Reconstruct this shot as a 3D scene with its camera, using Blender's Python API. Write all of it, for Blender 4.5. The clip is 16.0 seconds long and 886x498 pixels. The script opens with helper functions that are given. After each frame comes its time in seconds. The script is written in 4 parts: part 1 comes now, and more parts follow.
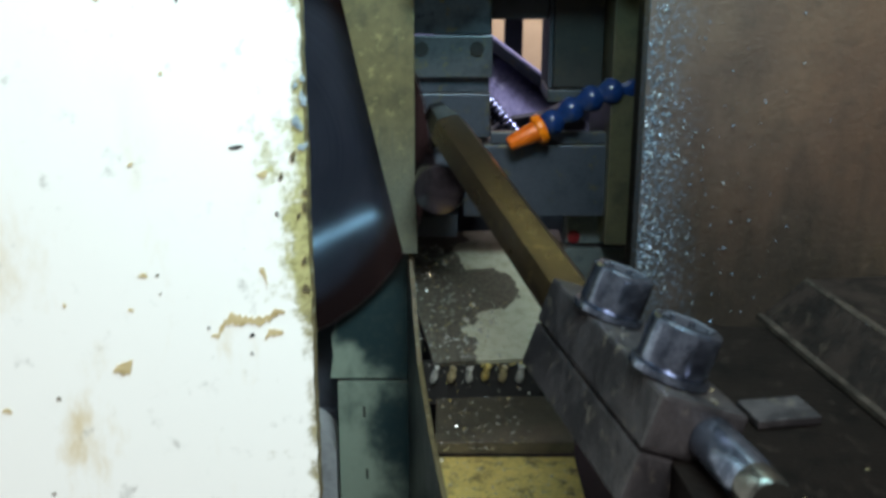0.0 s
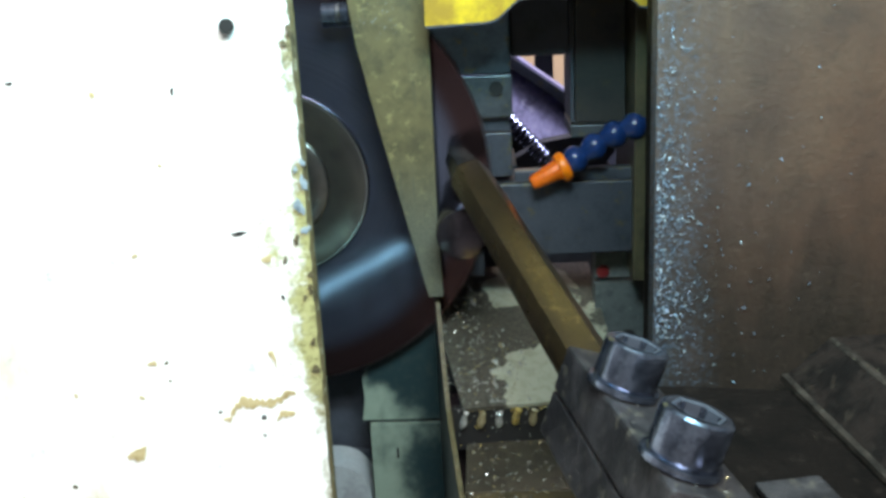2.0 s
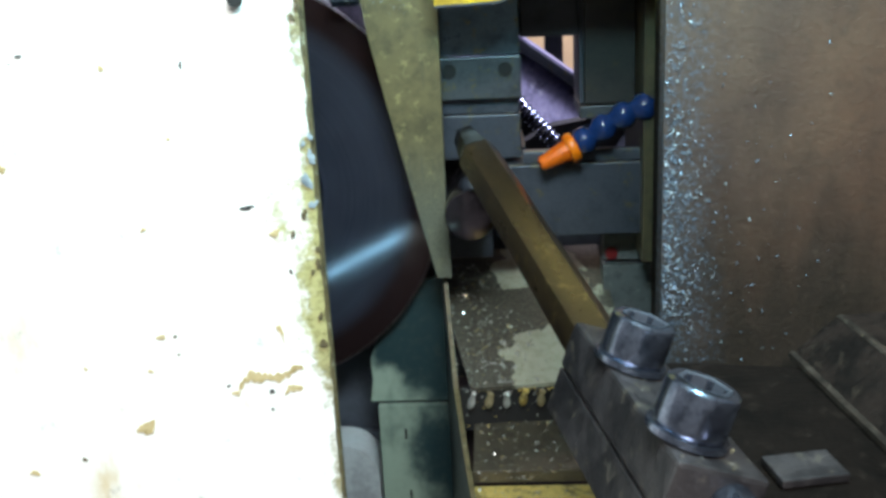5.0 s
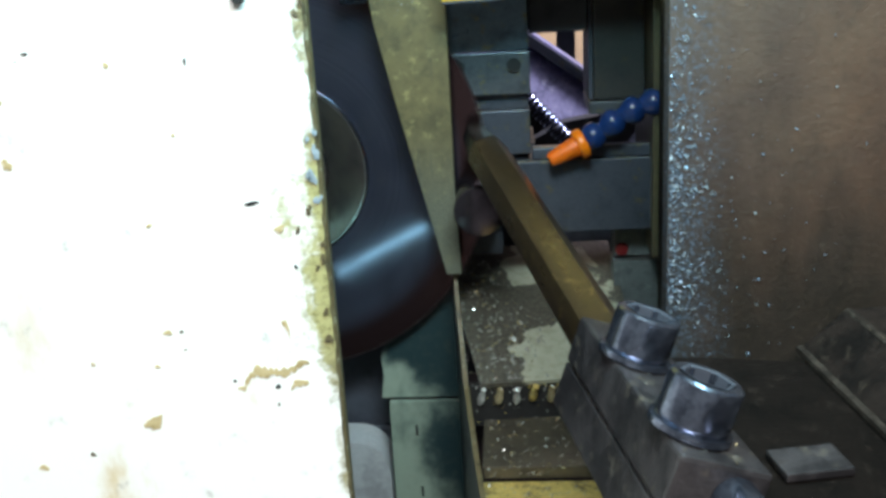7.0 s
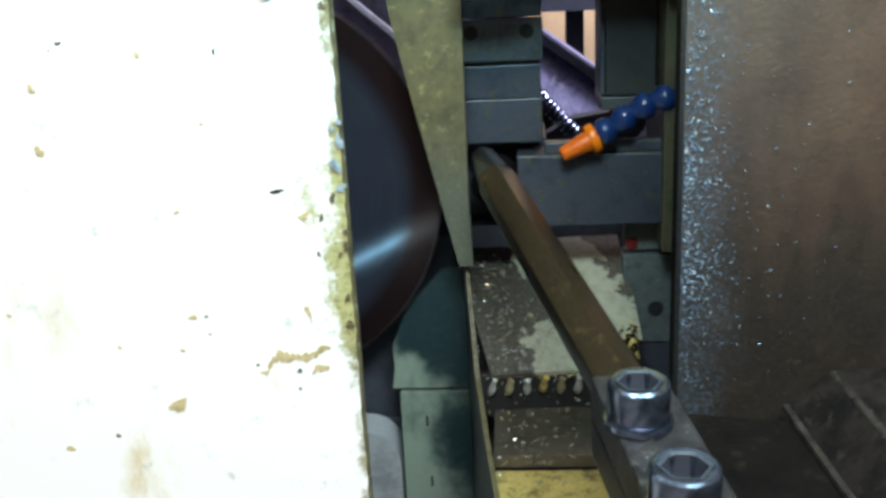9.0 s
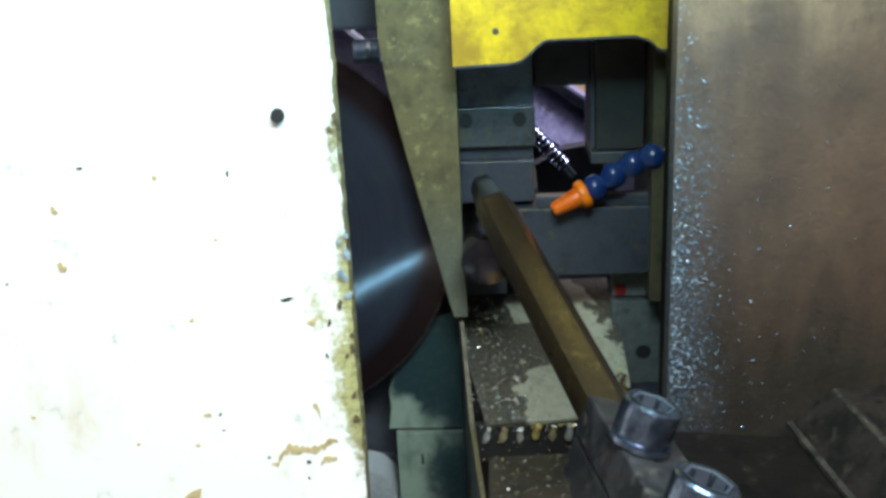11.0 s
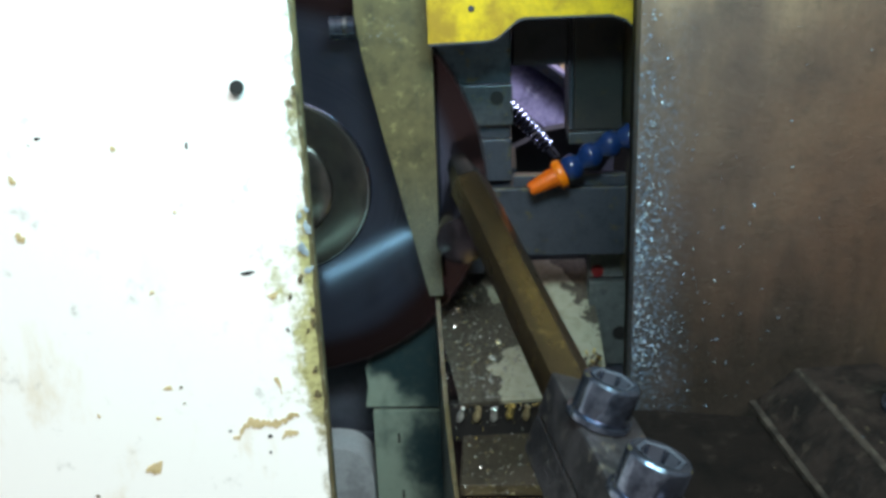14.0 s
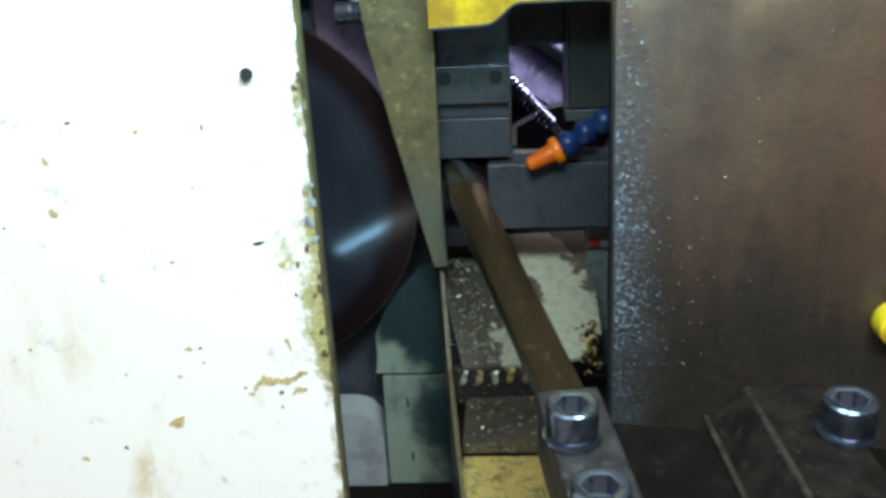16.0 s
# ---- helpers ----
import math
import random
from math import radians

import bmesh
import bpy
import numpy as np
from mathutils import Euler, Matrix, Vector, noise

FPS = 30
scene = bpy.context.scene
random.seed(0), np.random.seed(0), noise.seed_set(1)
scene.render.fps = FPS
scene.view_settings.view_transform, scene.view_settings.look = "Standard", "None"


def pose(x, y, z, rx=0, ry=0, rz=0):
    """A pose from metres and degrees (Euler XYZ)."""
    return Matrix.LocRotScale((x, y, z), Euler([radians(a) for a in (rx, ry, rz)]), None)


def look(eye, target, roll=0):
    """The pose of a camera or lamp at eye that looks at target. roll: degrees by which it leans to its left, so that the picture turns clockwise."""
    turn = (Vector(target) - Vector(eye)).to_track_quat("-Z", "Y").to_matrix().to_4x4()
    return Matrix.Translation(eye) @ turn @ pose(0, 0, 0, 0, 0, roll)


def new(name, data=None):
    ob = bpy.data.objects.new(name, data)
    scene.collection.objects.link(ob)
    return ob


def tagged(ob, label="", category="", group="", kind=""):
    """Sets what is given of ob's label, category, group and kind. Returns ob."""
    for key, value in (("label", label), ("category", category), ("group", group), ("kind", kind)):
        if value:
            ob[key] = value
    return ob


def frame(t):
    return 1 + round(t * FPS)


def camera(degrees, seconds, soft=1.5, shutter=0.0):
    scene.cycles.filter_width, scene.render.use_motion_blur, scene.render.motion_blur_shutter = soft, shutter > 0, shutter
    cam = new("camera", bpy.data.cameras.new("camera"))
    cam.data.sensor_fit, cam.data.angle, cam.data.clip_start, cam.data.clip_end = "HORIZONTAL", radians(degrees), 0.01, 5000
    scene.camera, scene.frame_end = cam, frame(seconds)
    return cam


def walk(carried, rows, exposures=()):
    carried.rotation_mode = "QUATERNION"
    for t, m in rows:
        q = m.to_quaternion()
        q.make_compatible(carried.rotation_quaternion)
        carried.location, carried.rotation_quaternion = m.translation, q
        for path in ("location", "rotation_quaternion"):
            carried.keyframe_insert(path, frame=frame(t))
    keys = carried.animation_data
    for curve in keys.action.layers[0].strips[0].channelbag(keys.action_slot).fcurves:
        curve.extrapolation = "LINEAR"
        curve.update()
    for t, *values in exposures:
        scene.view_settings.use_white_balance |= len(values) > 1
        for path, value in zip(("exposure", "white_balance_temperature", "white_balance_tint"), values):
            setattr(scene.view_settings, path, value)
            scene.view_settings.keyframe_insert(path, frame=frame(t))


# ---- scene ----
cam = camera(47.8, 16.0, soft=3.3, shutter=0.6)
METRES, EYE, TILT, LEAN, TURN = 0.265, 1.25, -17.0, 0.0, 0.0
ROWS = [
    (0.0, 0.0, 0.0, 0.0, 0.0, 0.0, -0.0),
    (0.5, 0.0731, 0.0508, 0.0661, 1.19, -0.17, 1.63),
    (1.0, 0.1008, 0.046, 0.0983, 1.04, -0.44, 2.12),
    (1.5, 0.0557, 0.0326, 0.1021, 2.2, -0.15, 2.17),
    (2.0, 0.06, 0.0226, 0.1117, 2.84, -0.19, 2.0),
    (2.5, 0.0576, 0.0196, 0.112, 3.24, -0.51, 2.17),
    (3.0, 0.0639, 0.0117, 0.1194, 3.44, -0.35, 2.25),
    (3.5, 0.0579, 0.0142, 0.1219, 3.21, -0.33, 1.52),
    (4.0, 0.0497, 0.0125, 0.1152, 3.18, -0.45, 1.54),
    (6.5, 0.0861, 0.0301, 0.0689, 3.99, -1.06, 2.46),
    (7.0, 0.0792, 0.0198, 0.0865, 4.34, -0.85, 2.08),
    (7.5, 0.0806, 0.0157, 0.0753, 4.64, -0.79, 0.88),
    (8.0, 0.0694, 0.0003, 0.0868, 4.51, -0.86, 1.43),
    (8.5, 0.0542, -0.0065, 0.0798, 4.69, -0.96, 1.42),
    (9.0, 0.0566, -0.0139, 0.0748, 4.48, -0.98, 1.57),
    (11.5, 0.0441, -0.1002, 0.2838, 3.35, -3.54, 2.09),
    (12.0, 0.0675, -0.1017, 0.2781, 2.49, -5.35, 2.88),
    (12.5, 0.0532, -0.0983, 0.2695, 1.75, -5.35, 1.95),
    (13.0, 0.0412, -0.0939, 0.2841, 1.33, -4.47, 1.88),
    (13.5, 0.0554, -0.0923, 0.2826, 2.12, -3.2, 1.51),
    (14.0, 0.0976, -0.0837, 0.2483, 3.56, -3.22, 1.15),
    (14.5, 0.15, -0.0708, 0.2315, 5.38, -5.02, 1.89),
    (15.0, 0.1475, -0.1049, 0.2099, 5.5, -4.5, 1.88),
    (15.5, 0.1399, -0.1185, 0.227, 6.04, -4.43, 1.57),
    (16.0, 0.1457, -0.2194, 0.2443, 4.58, -4.48, 1.71),
]
EXPOSURES = [(0.0, -0.34), (0.5, -0.12), (1.0, 0.05), (2.0, 0.1), (4.0, 0.1), (6.5, 0.0), (9.0, -0.04), (11.5, -0.15), (12.5, -0.22), (14.5, -0.24), (16.0, -0.20)]
walk(cam, [(t, pose(0, 0, EYE, TILT, LEAN, TURN) @ pose(METRES * x, METRES * y, METRES * z, 90 + pitch, roll, yaw)) for t, x, y, z, yaw, pitch, roll in ROWS], EXPOSURES)

# ---- world, lights, exposure ----
world = bpy.data.worlds.new("workshop_air")
scene.world = world
world.use_nodes = True
world.node_tree.nodes["Background"].inputs[0].default_value = (0.50, 0.66, 0.76, 1)
world.node_tree.nodes["Background"].inputs[1].default_value = 0.14


def area(name, eye, target, sx, sy, watts, colour):
    d = bpy.data.lights.new(name, "AREA")
    d.shape, d.size, d.size_y, d.energy, d.color = "RECTANGLE", sx, sy, watts, colour
    ob = new(name, d)
    ob.matrix_world = look(eye, target)
    return ob


area("ceiling_light", (0.25, -1.3, 3.0), (-0.1, 0.4, 1.0), 1.5, 0.5, 92, (0.99, 0.98, 0.955))
# unseen lamp added close over the panel to grade it top to bottom
area("added_top_light", (0.20, 0.20, 1.54), (0.06, 0.42, 1.15), 0.20, 0.06, 1.2, (0.56, 0.94, 1.0))
# unseen fill lamp, hung in open air to brighten the vise
area("vise_fill_light", (0.06, 0.30, 1.40), (0.04, 0.66, 1.16), 0.20, 0.05, 1.75, (0.50, 0.90, 1.0))
# unseen strip lamp added behind the guard to make the blade's streak
tube = area("blade_streak_light", (-0.099, 0.433, 1.0065), (-0.099, 0.635, 1.0065), 0.090, 0.004, 0.0085, (0.52, 0.98, 0.94))
tube.matrix_world = tube.matrix_world @ pose(0, 0, 0, 0, 0, 27)
area("back_light", (0.25, 1.00, 1.80), (0.08, 1.40, 1.20), 0.5, 0.1, 22, (0.80, 0.78, 1.0))

# ---- materials ----


class Nodes:
    """A small writer of node trees."""

    def __init__(self, name):
        self.m = bpy.data.materials.new(name)
        self.m.use_nodes = True
        self.t = self.m.node_tree
        self.b = self.t.nodes["Principled BSDF"]
        self.co = self.t.nodes.new("ShaderNodeTexCoord").outputs["Object"]

    def add(self, kind, **kw):
        n = self.t.nodes.new(kind)
        for k, v in kw.items():
            n.inputs[k].default_value = v
        return n

    def link(self, a, b):
        self.t.links.new(a, b)

    def noise(self, scale, detail=6, rough=0.6, stretch=None, shift=0.0):
        n = self.add("ShaderNodeTexNoise", Scale=scale, Detail=detail, Roughness=rough)
        mp = self.add("ShaderNodeMapping")
        mp.inputs["Location"].default_value = (shift, shift * 0.7, shift * 1.3)
        if stretch:
            mp.inputs["Scale"].default_value = stretch
        self.link(self.co, mp.inputs["Vector"])
        self.link(mp.outputs["Vector"], n.inputs["Vector"])
        return n.outputs["Fac"]

    def ramp(self, fac, lo, hi):
        r = self.add("ShaderNodeMapRange")
        r.interpolation_type = "SMOOTHSTEP"
        r.inputs["From Min"].default_value, r.inputs["From Max"].default_value = lo, hi
        self.link(fac, r.inputs["Value"])
        return r.outputs["Result"]

    def mix(self, fac, a, b):
        n = self.t.nodes.new("ShaderNodeMix")
        n.data_type = "RGBA"
        for sock, v in ((n.inputs[6], a), (n.inputs[7], b)):
            if isinstance(v, tuple):
                sock.default_value = (*v, 1)
            else:
                self.link(v, sock)
        if isinstance(fac, float):
            n.inputs[0].default_value = fac
        else:
            self.link(fac, n.inputs[0])
        return n.outputs[2]

    def math(self, op, a, b):
        n = self.t.nodes.new("ShaderNodeMath")
        n.operation = op
        for sock, v in zip(n.inputs, (a, b)):
            if isinstance(v, (int, float)):
                sock.default_value = v
            else:
                self.link(v, sock)
        return n.outputs[0]

    def bump(self, fac, strength, distance=0.0005):
        n = self.add("ShaderNodeBump", Strength=strength, Distance=distance)
        self.link(fac, n.inputs["Height"])
        self.link(n.outputs["Normal"], self.b.inputs["Normal"])

    def done(self, colour, rough, metal=0.0, coat=0.0):
        for key, v in (("Base Color", colour), ("Roughness", rough), ("Metallic", metal), ("Coat Weight", coat)):
            if isinstance(v, tuple):
                self.b.inputs[key].default_value = (*v, 1)
            elif isinstance(v, (int, float)):
                self.b.inputs[key].default_value = v
            else:
                self.link(v, self.b.inputs[key])
        return self.m


def worn(name, base, dirt, fine=400.0, broad=35.0, lo=0.45, hi=0.7, rough=(0.35, 0.6), metal=0.0, bump=0.25, third=None, stretch=None, spec=0.5):
    """A surface of two or three colours in blotches, with grain and relief."""
    n = Nodes(name)
    g = n.noise(fine, 4)
    f = n.noise(broad, 8, 0.68, stretch)
    c = n.mix(n.ramp(f, lo, hi), base, dirt)
    if third:
        c = n.mix(n.ramp(n.noise(broad * 2.3, 8, 0.7, None, 3.1), 0.56, 0.66), c, third)
    c2 = n.mix(n.ramp(g, 0.3, 0.75), c, n.mix(0.35, c, dirt))
    r = n.math("ADD", n.math("MULTIPLY", f, rough[1] - rough[0]), rough[0])
    n.bump(n.math("ADD", g, n.math("MULTIPLY", f, 1.5)), bump)
    n.b.inputs["Specular IOR Level"].default_value = spec
    return n.done(c2, r, metal)


def plain(name, colour, rough, metal=0.0):
    n = Nodes(name)
    g = n.noise(250.0, 5)
    c = n.mix(n.ramp(g, 0.3, 0.8), colour, tuple(v * 0.6 for v in colour))
    n.bump(g, 0.1)
    return n.done(c, rough, metal)


def white_paint():
    """White enamel, with rust and coolant creeping in from the guard's edge and faint run stains."""
    n = Nodes("white_guard_paint")
    sep = n.t.nodes.new("ShaderNodeSeparateXYZ")
    n.link(n.co, sep.inputs[0])
    edge = n.ramp(sep.outputs["X"], -0.034, 0.002)
    rim = n.ramp(sep.outputs["X"], -0.010, 0.0)
    blot = n.noise(85.0, 9, 0.72)
    zone = n.math("MULTIPLY", n.ramp(sep.outputs["Z"], -0.035, -0.070), n.ramp(sep.outputs["Z"], -0.150, -0.120))
    creep = n.ramp(n.math("ADD", n.math("ADD", blot, n.math("MULTIPLY", edge, n.math("ADD", 0.06, n.math("MULTIPLY", zone, 0.17)))), n.math("MULTIPLY", rim, 0.17)), 0.62, 0.80)
    fleck = n.ramp(n.noise(300.0, 6, 0.7), 0.42, 0.7)
    stain = n.mix(zone, n.mix(fleck, (0.30, 0.27, 0.15), (0.09, 0.075, 0.035)), n.mix(fleck, (0.42, 0.40, 0.18), (0.17, 0.16, 0.06)))
    runs = n.ramp(n.noise(24.0, 8, 0.65, (1.5, 1.0, 0.6), 2.0), 0.52, 0.76)
    low = n.ramp(sep.outputs["Z"], 0.0, -0.21)
    c = n.mix(n.math("MULTIPLY", runs, n.math("MULTIPLY", low, 0.90)), (0.84, 0.85, 0.82), (0.56, 0.43, 0.19))
    smudge = n.ramp(n.noise(60.0, 8, 0.7, None, 7.0), 0.58, 0.74)
    c = n.mix(n.math("MULTIPLY", smudge, 0.72), c, (0.25, 0.25, 0.22))
    c = n.mix(creep, c, stain)
    speck = n.ramp(n.noise(170.0, 2, 0.4, None, 11.0), 0.755, 0.775)
    c = n.mix(speck, c, (0.13, 0.10, 0.06))
    n.bump(n.math("ADD", n.math("MULTIPLY", creep, -1.2), n.math("MULTIPLY", n.noise(45.0, 3), 0.8)), 0.22, 0.0004)
    return n.done(c, 0.42)


def panel_brown():
    """Oily rust-brown sheet, bluish bare metal along its free edge."""
    n = Nodes("right_panel_metal")
    sep = n.t.nodes.new("ShaderNodeSeparateXYZ")
    n.link(n.co, sep.inputs[0])
    f = n.noise(14.0, 7, 0.6)
    g = n.noise(420.0, 5, 0.65)
    c = n.mix(n.ramp(f, 0.38, 0.66), (0.045, 0.029, 0.023), (0.078, 0.051, 0.036))
    c = n.mix(n.math("MULTIPLY", n.ramp(n.math("ADD", n.noise(9.0, 6, 0.6, None, 5.0), n.math("MULTIPLY", sep.outputs["X"], 2.2)), 0.50, 0.82), 0.55), c, (0.095, 0.047, 0.025))
    # the tan sheen of light across the sheet's top, painted in
    painted_sheen = n.math("ADD", n.math("MULTIPLY", n.math("SUBTRACT", sep.outputs["Z"], n.math("MULTIPLY", sep.outputs["X"], 0.35)), 5.0), n.noise(20.0, 7, 0.6, (2.0, 1.0, 0.7), 12.0))
    c = n.mix(n.math("MULTIPLY", n.ramp(painted_sheen, 0.35, 0.85), 0.75), c, (0.185, 0.120, 0.070))
    # ragged oil drips, with the light's fall-off down the sheet painted in
    drip_shade = n.math("ADD", n.math("MULTIPLY", sep.outputs["Z"], 7.0), n.noise(26.0, 8, 0.62, (2.2, 1.0, 0.6), 2.5))
    c = n.mix(n.math("MULTIPLY", n.ramp(drip_shade, 0.22, -0.60), 0.95), c, (0.0115, 0.0095, 0.0070))
    c = n.mix(n.math("MULTIPLY", n.ramp(n.noise(75.0, 8, 0.72, None, 17.0), 0.48, 0.66), 0.45), c, (0.030, 0.021, 0.016))
    c = n.mix(n.math("MULTIPLY", n.ramp(n.noise(150.0, 7, 0.7, None, 21.0), 0.58, 0.70), 0.22), c, (0.13, 0.10, 0.076))
    near = n.ramp(n.math("ADD", sep.outputs["X"], n.math("MULTIPLY", n.noise(30.0, 6, 0.6, None, 8.0), 0.04)), 0.050, 0.014)
    near = n.math("MULTIPLY", near, n.ramp(n.math("ADD", sep.outputs["Z"], n.math("MULTIPLY", n.noise(40.0, 6, 0.6, None, 14.0), 0.12)), 0.10, 0.0))
    bare = n.math("MULTIPLY", near, n.ramp(n.noise(430.0, 8, 0.8, None, 1.0), 0.50, 0.60))
    c = n.mix(n.math("MULTIPLY", near, 0.35), c, (0.044, 0.054, 0.064))
    c = n.mix(n.math("MULTIPLY", near, n.ramp(n.noise(110.0, 6, 0.7, None, 31.0), 0.55, 0.64)), c, (0.014, 0.018, 0.026))
    c = n.mix(bare, c, (0.13, 0.185, 0.25))
    c = n.mix(n.math("MULTIPLY", n.ramp(g, 0.45, 0.8), 0.5), c, (0.042, 0.032, 0.020))
    n.bump(n.math("ADD", g, n.noise(120.0, 6)), 0.55, 0.0007)
    return n.done(c, n.math("SUBTRACT", 0.46, n.math("MULTIPLY", bare, 0.25)), n.math("MULTIPLY", bare, 0.7))


def chute_paint():
    """Cream paint, worn through to oily brown over most of it, with sharp islands of paint."""
    n = Nodes("chute_paint")
    sep = n.t.nodes.new("ShaderNodeSeparateXYZ")
    n.link(n.co, sep.inputs[0])
    f = n.noise(34.0, 8, 0.6)
    side = n.math("ADD", n.math("MULTIPLY", sep.outputs["X"], 14.0), f)
    far = n.math("ADD", n.math("MULTIPLY", n.math("ADD", sep.outputs["X"], n.math("MULTIPLY", sep.outputs["Y"], 0.28)), -14.0), n.noise(70.0, 8, 0.65, None, 6.0))
    off = n.t.nodes.new("ShaderNodeVectorMath")
    off.operation = "DISTANCE"
    n.link(n.co, off.inputs[0])
    off.inputs[1].default_value = (0.012, -0.056, 0.0)
    puddle = n.ramp(n.math("ADD", off.outputs["Value"], n.math("MULTIPLY", n.noise(45.0, 6, 0.6, None, 9.3), 0.022)), 0.0340, 0.0350)
    keep = n.math("MULTIPLY", n.math("MULTIPLY", n.ramp(side, 0.50, 0.515), n.ramp(far, -0.26, -0.245)), puddle)
    g = n.noise(330.0, 6, 0.7)
    grime = n.mix(n.ramp(g, 0.35, 0.7), (0.046, 0.044, 0.036), (0.115, 0.108, 0.082))
    cream = n.mix(n.ramp(n.noise(130.0, 6), 0.4, 0.75), (0.40, 0.41, 0.32), (0.28, 0.28, 0.19))
    n.bump(n.math("ADD", g, keep), 0.4, 0.0005)
    return n.done(n.mix(keep, grime, cream), n.math("SUBTRACT", 0.55, n.math("MULTIPLY", keep, 0.1)))


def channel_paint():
    """Pale green-cream paint, going dark teal towards its right and top."""
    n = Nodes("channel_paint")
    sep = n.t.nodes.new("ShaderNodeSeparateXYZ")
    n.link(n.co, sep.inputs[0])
    rightward = n.math("MULTIPLY", n.math("ADD", sep.outputs["X"], 0.050), 9.0)
    upward = n.math("MULTIPLY", n.ramp(n.math("ADD", sep.outputs["Z"], n.math("MULTIPLY", n.noise(60.0, 7, 0.65, None, 15.0), 0.02)), 0.974, 1.012), 0.42)
    f = n.math("ADD", n.math("ADD", n.noise(22.0, 7, 0.6, (1.0, 1.0, 0.8), 4.0), rightward), n.math("SUBTRACT", upward, 0.05))
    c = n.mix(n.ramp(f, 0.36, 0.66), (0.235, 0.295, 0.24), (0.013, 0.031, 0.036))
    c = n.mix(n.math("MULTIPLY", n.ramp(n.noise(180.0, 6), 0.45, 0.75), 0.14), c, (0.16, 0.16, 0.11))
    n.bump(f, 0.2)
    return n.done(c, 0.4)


def blade_steel():
    """Polished blue-black tool steel with circular grinding marks and a reddish hardened rim."""
    n = Nodes("blade_steel")
    n.b.inputs["Anisotropic"].default_value, n.b.inputs["Anisotropic Rotation"].default_value = 0.45, 0.25
    tan = n.t.nodes.new("ShaderNodeTangent")
    tan.direction_type, tan.axis = "RADIAL", "Z"
    n.link(tan.outputs[0], n.b.inputs["Tangent"])
    ln = n.t.nodes.new("ShaderNodeVectorMath")
    ln.operation = "LENGTH"
    n.link(n.co, ln.inputs[0])
    ring = n.t.nodes.new("ShaderNodeTexNoise")
    ring.noise_dimensions = "1D"
    ring.inputs["Scale"].default_value, ring.inputs["Detail"].default_value = 900.0, 3
    n.link(ln.outputs["Value"], ring.inputs["W"])
    f = n.noise(18.0, 5)
    c = n.mix(n.ramp(f, 0.35, 0.7), (0.185, 0.205, 0.300), (0.135, 0.150, 0.225))
    c = n.mix(n.math("MULTIPLY", n.ramp(ring.outputs["Fac"], 0.40, 0.70), 0.35), c, (0.075, 0.085, 0.125))
    c = n.mix(n.ramp(n.math("ADD", ln.outputs["Value"], n.math("MULTIPLY", f, 0.006)), 0.110, 0.127), c, (0.082, 0.047, 0.050))
    rimness = n.ramp(ln.outputs["Value"], 0.112, 0.124)
    return n.done(c, n.math("ADD", n.math("MULTIPLY", ring.outputs["Fac"], 0.08), n.math("ADD", 0.07, n.math("MULTIPLY", rimness, 0.06))), 0.9)


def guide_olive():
    """Olive oil-varnished plate, mottled and scratched, its lamplit tip painted in as grey."""
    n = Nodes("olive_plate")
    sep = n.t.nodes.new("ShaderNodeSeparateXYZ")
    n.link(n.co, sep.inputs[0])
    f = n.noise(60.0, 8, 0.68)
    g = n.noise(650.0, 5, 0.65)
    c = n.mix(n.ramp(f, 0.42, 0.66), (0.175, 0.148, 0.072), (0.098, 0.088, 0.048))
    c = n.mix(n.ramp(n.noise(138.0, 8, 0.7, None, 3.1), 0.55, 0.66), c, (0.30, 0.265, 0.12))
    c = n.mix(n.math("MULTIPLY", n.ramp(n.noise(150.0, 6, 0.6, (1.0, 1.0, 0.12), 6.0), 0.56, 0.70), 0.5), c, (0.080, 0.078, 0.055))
    # cyan lamplight on the tip, put into the colour as grey
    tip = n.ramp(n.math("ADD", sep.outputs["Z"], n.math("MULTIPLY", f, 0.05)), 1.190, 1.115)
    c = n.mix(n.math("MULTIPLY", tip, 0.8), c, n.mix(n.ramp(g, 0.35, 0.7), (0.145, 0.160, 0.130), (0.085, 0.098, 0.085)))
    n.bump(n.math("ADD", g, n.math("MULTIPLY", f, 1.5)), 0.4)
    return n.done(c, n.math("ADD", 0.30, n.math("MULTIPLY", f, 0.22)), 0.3)


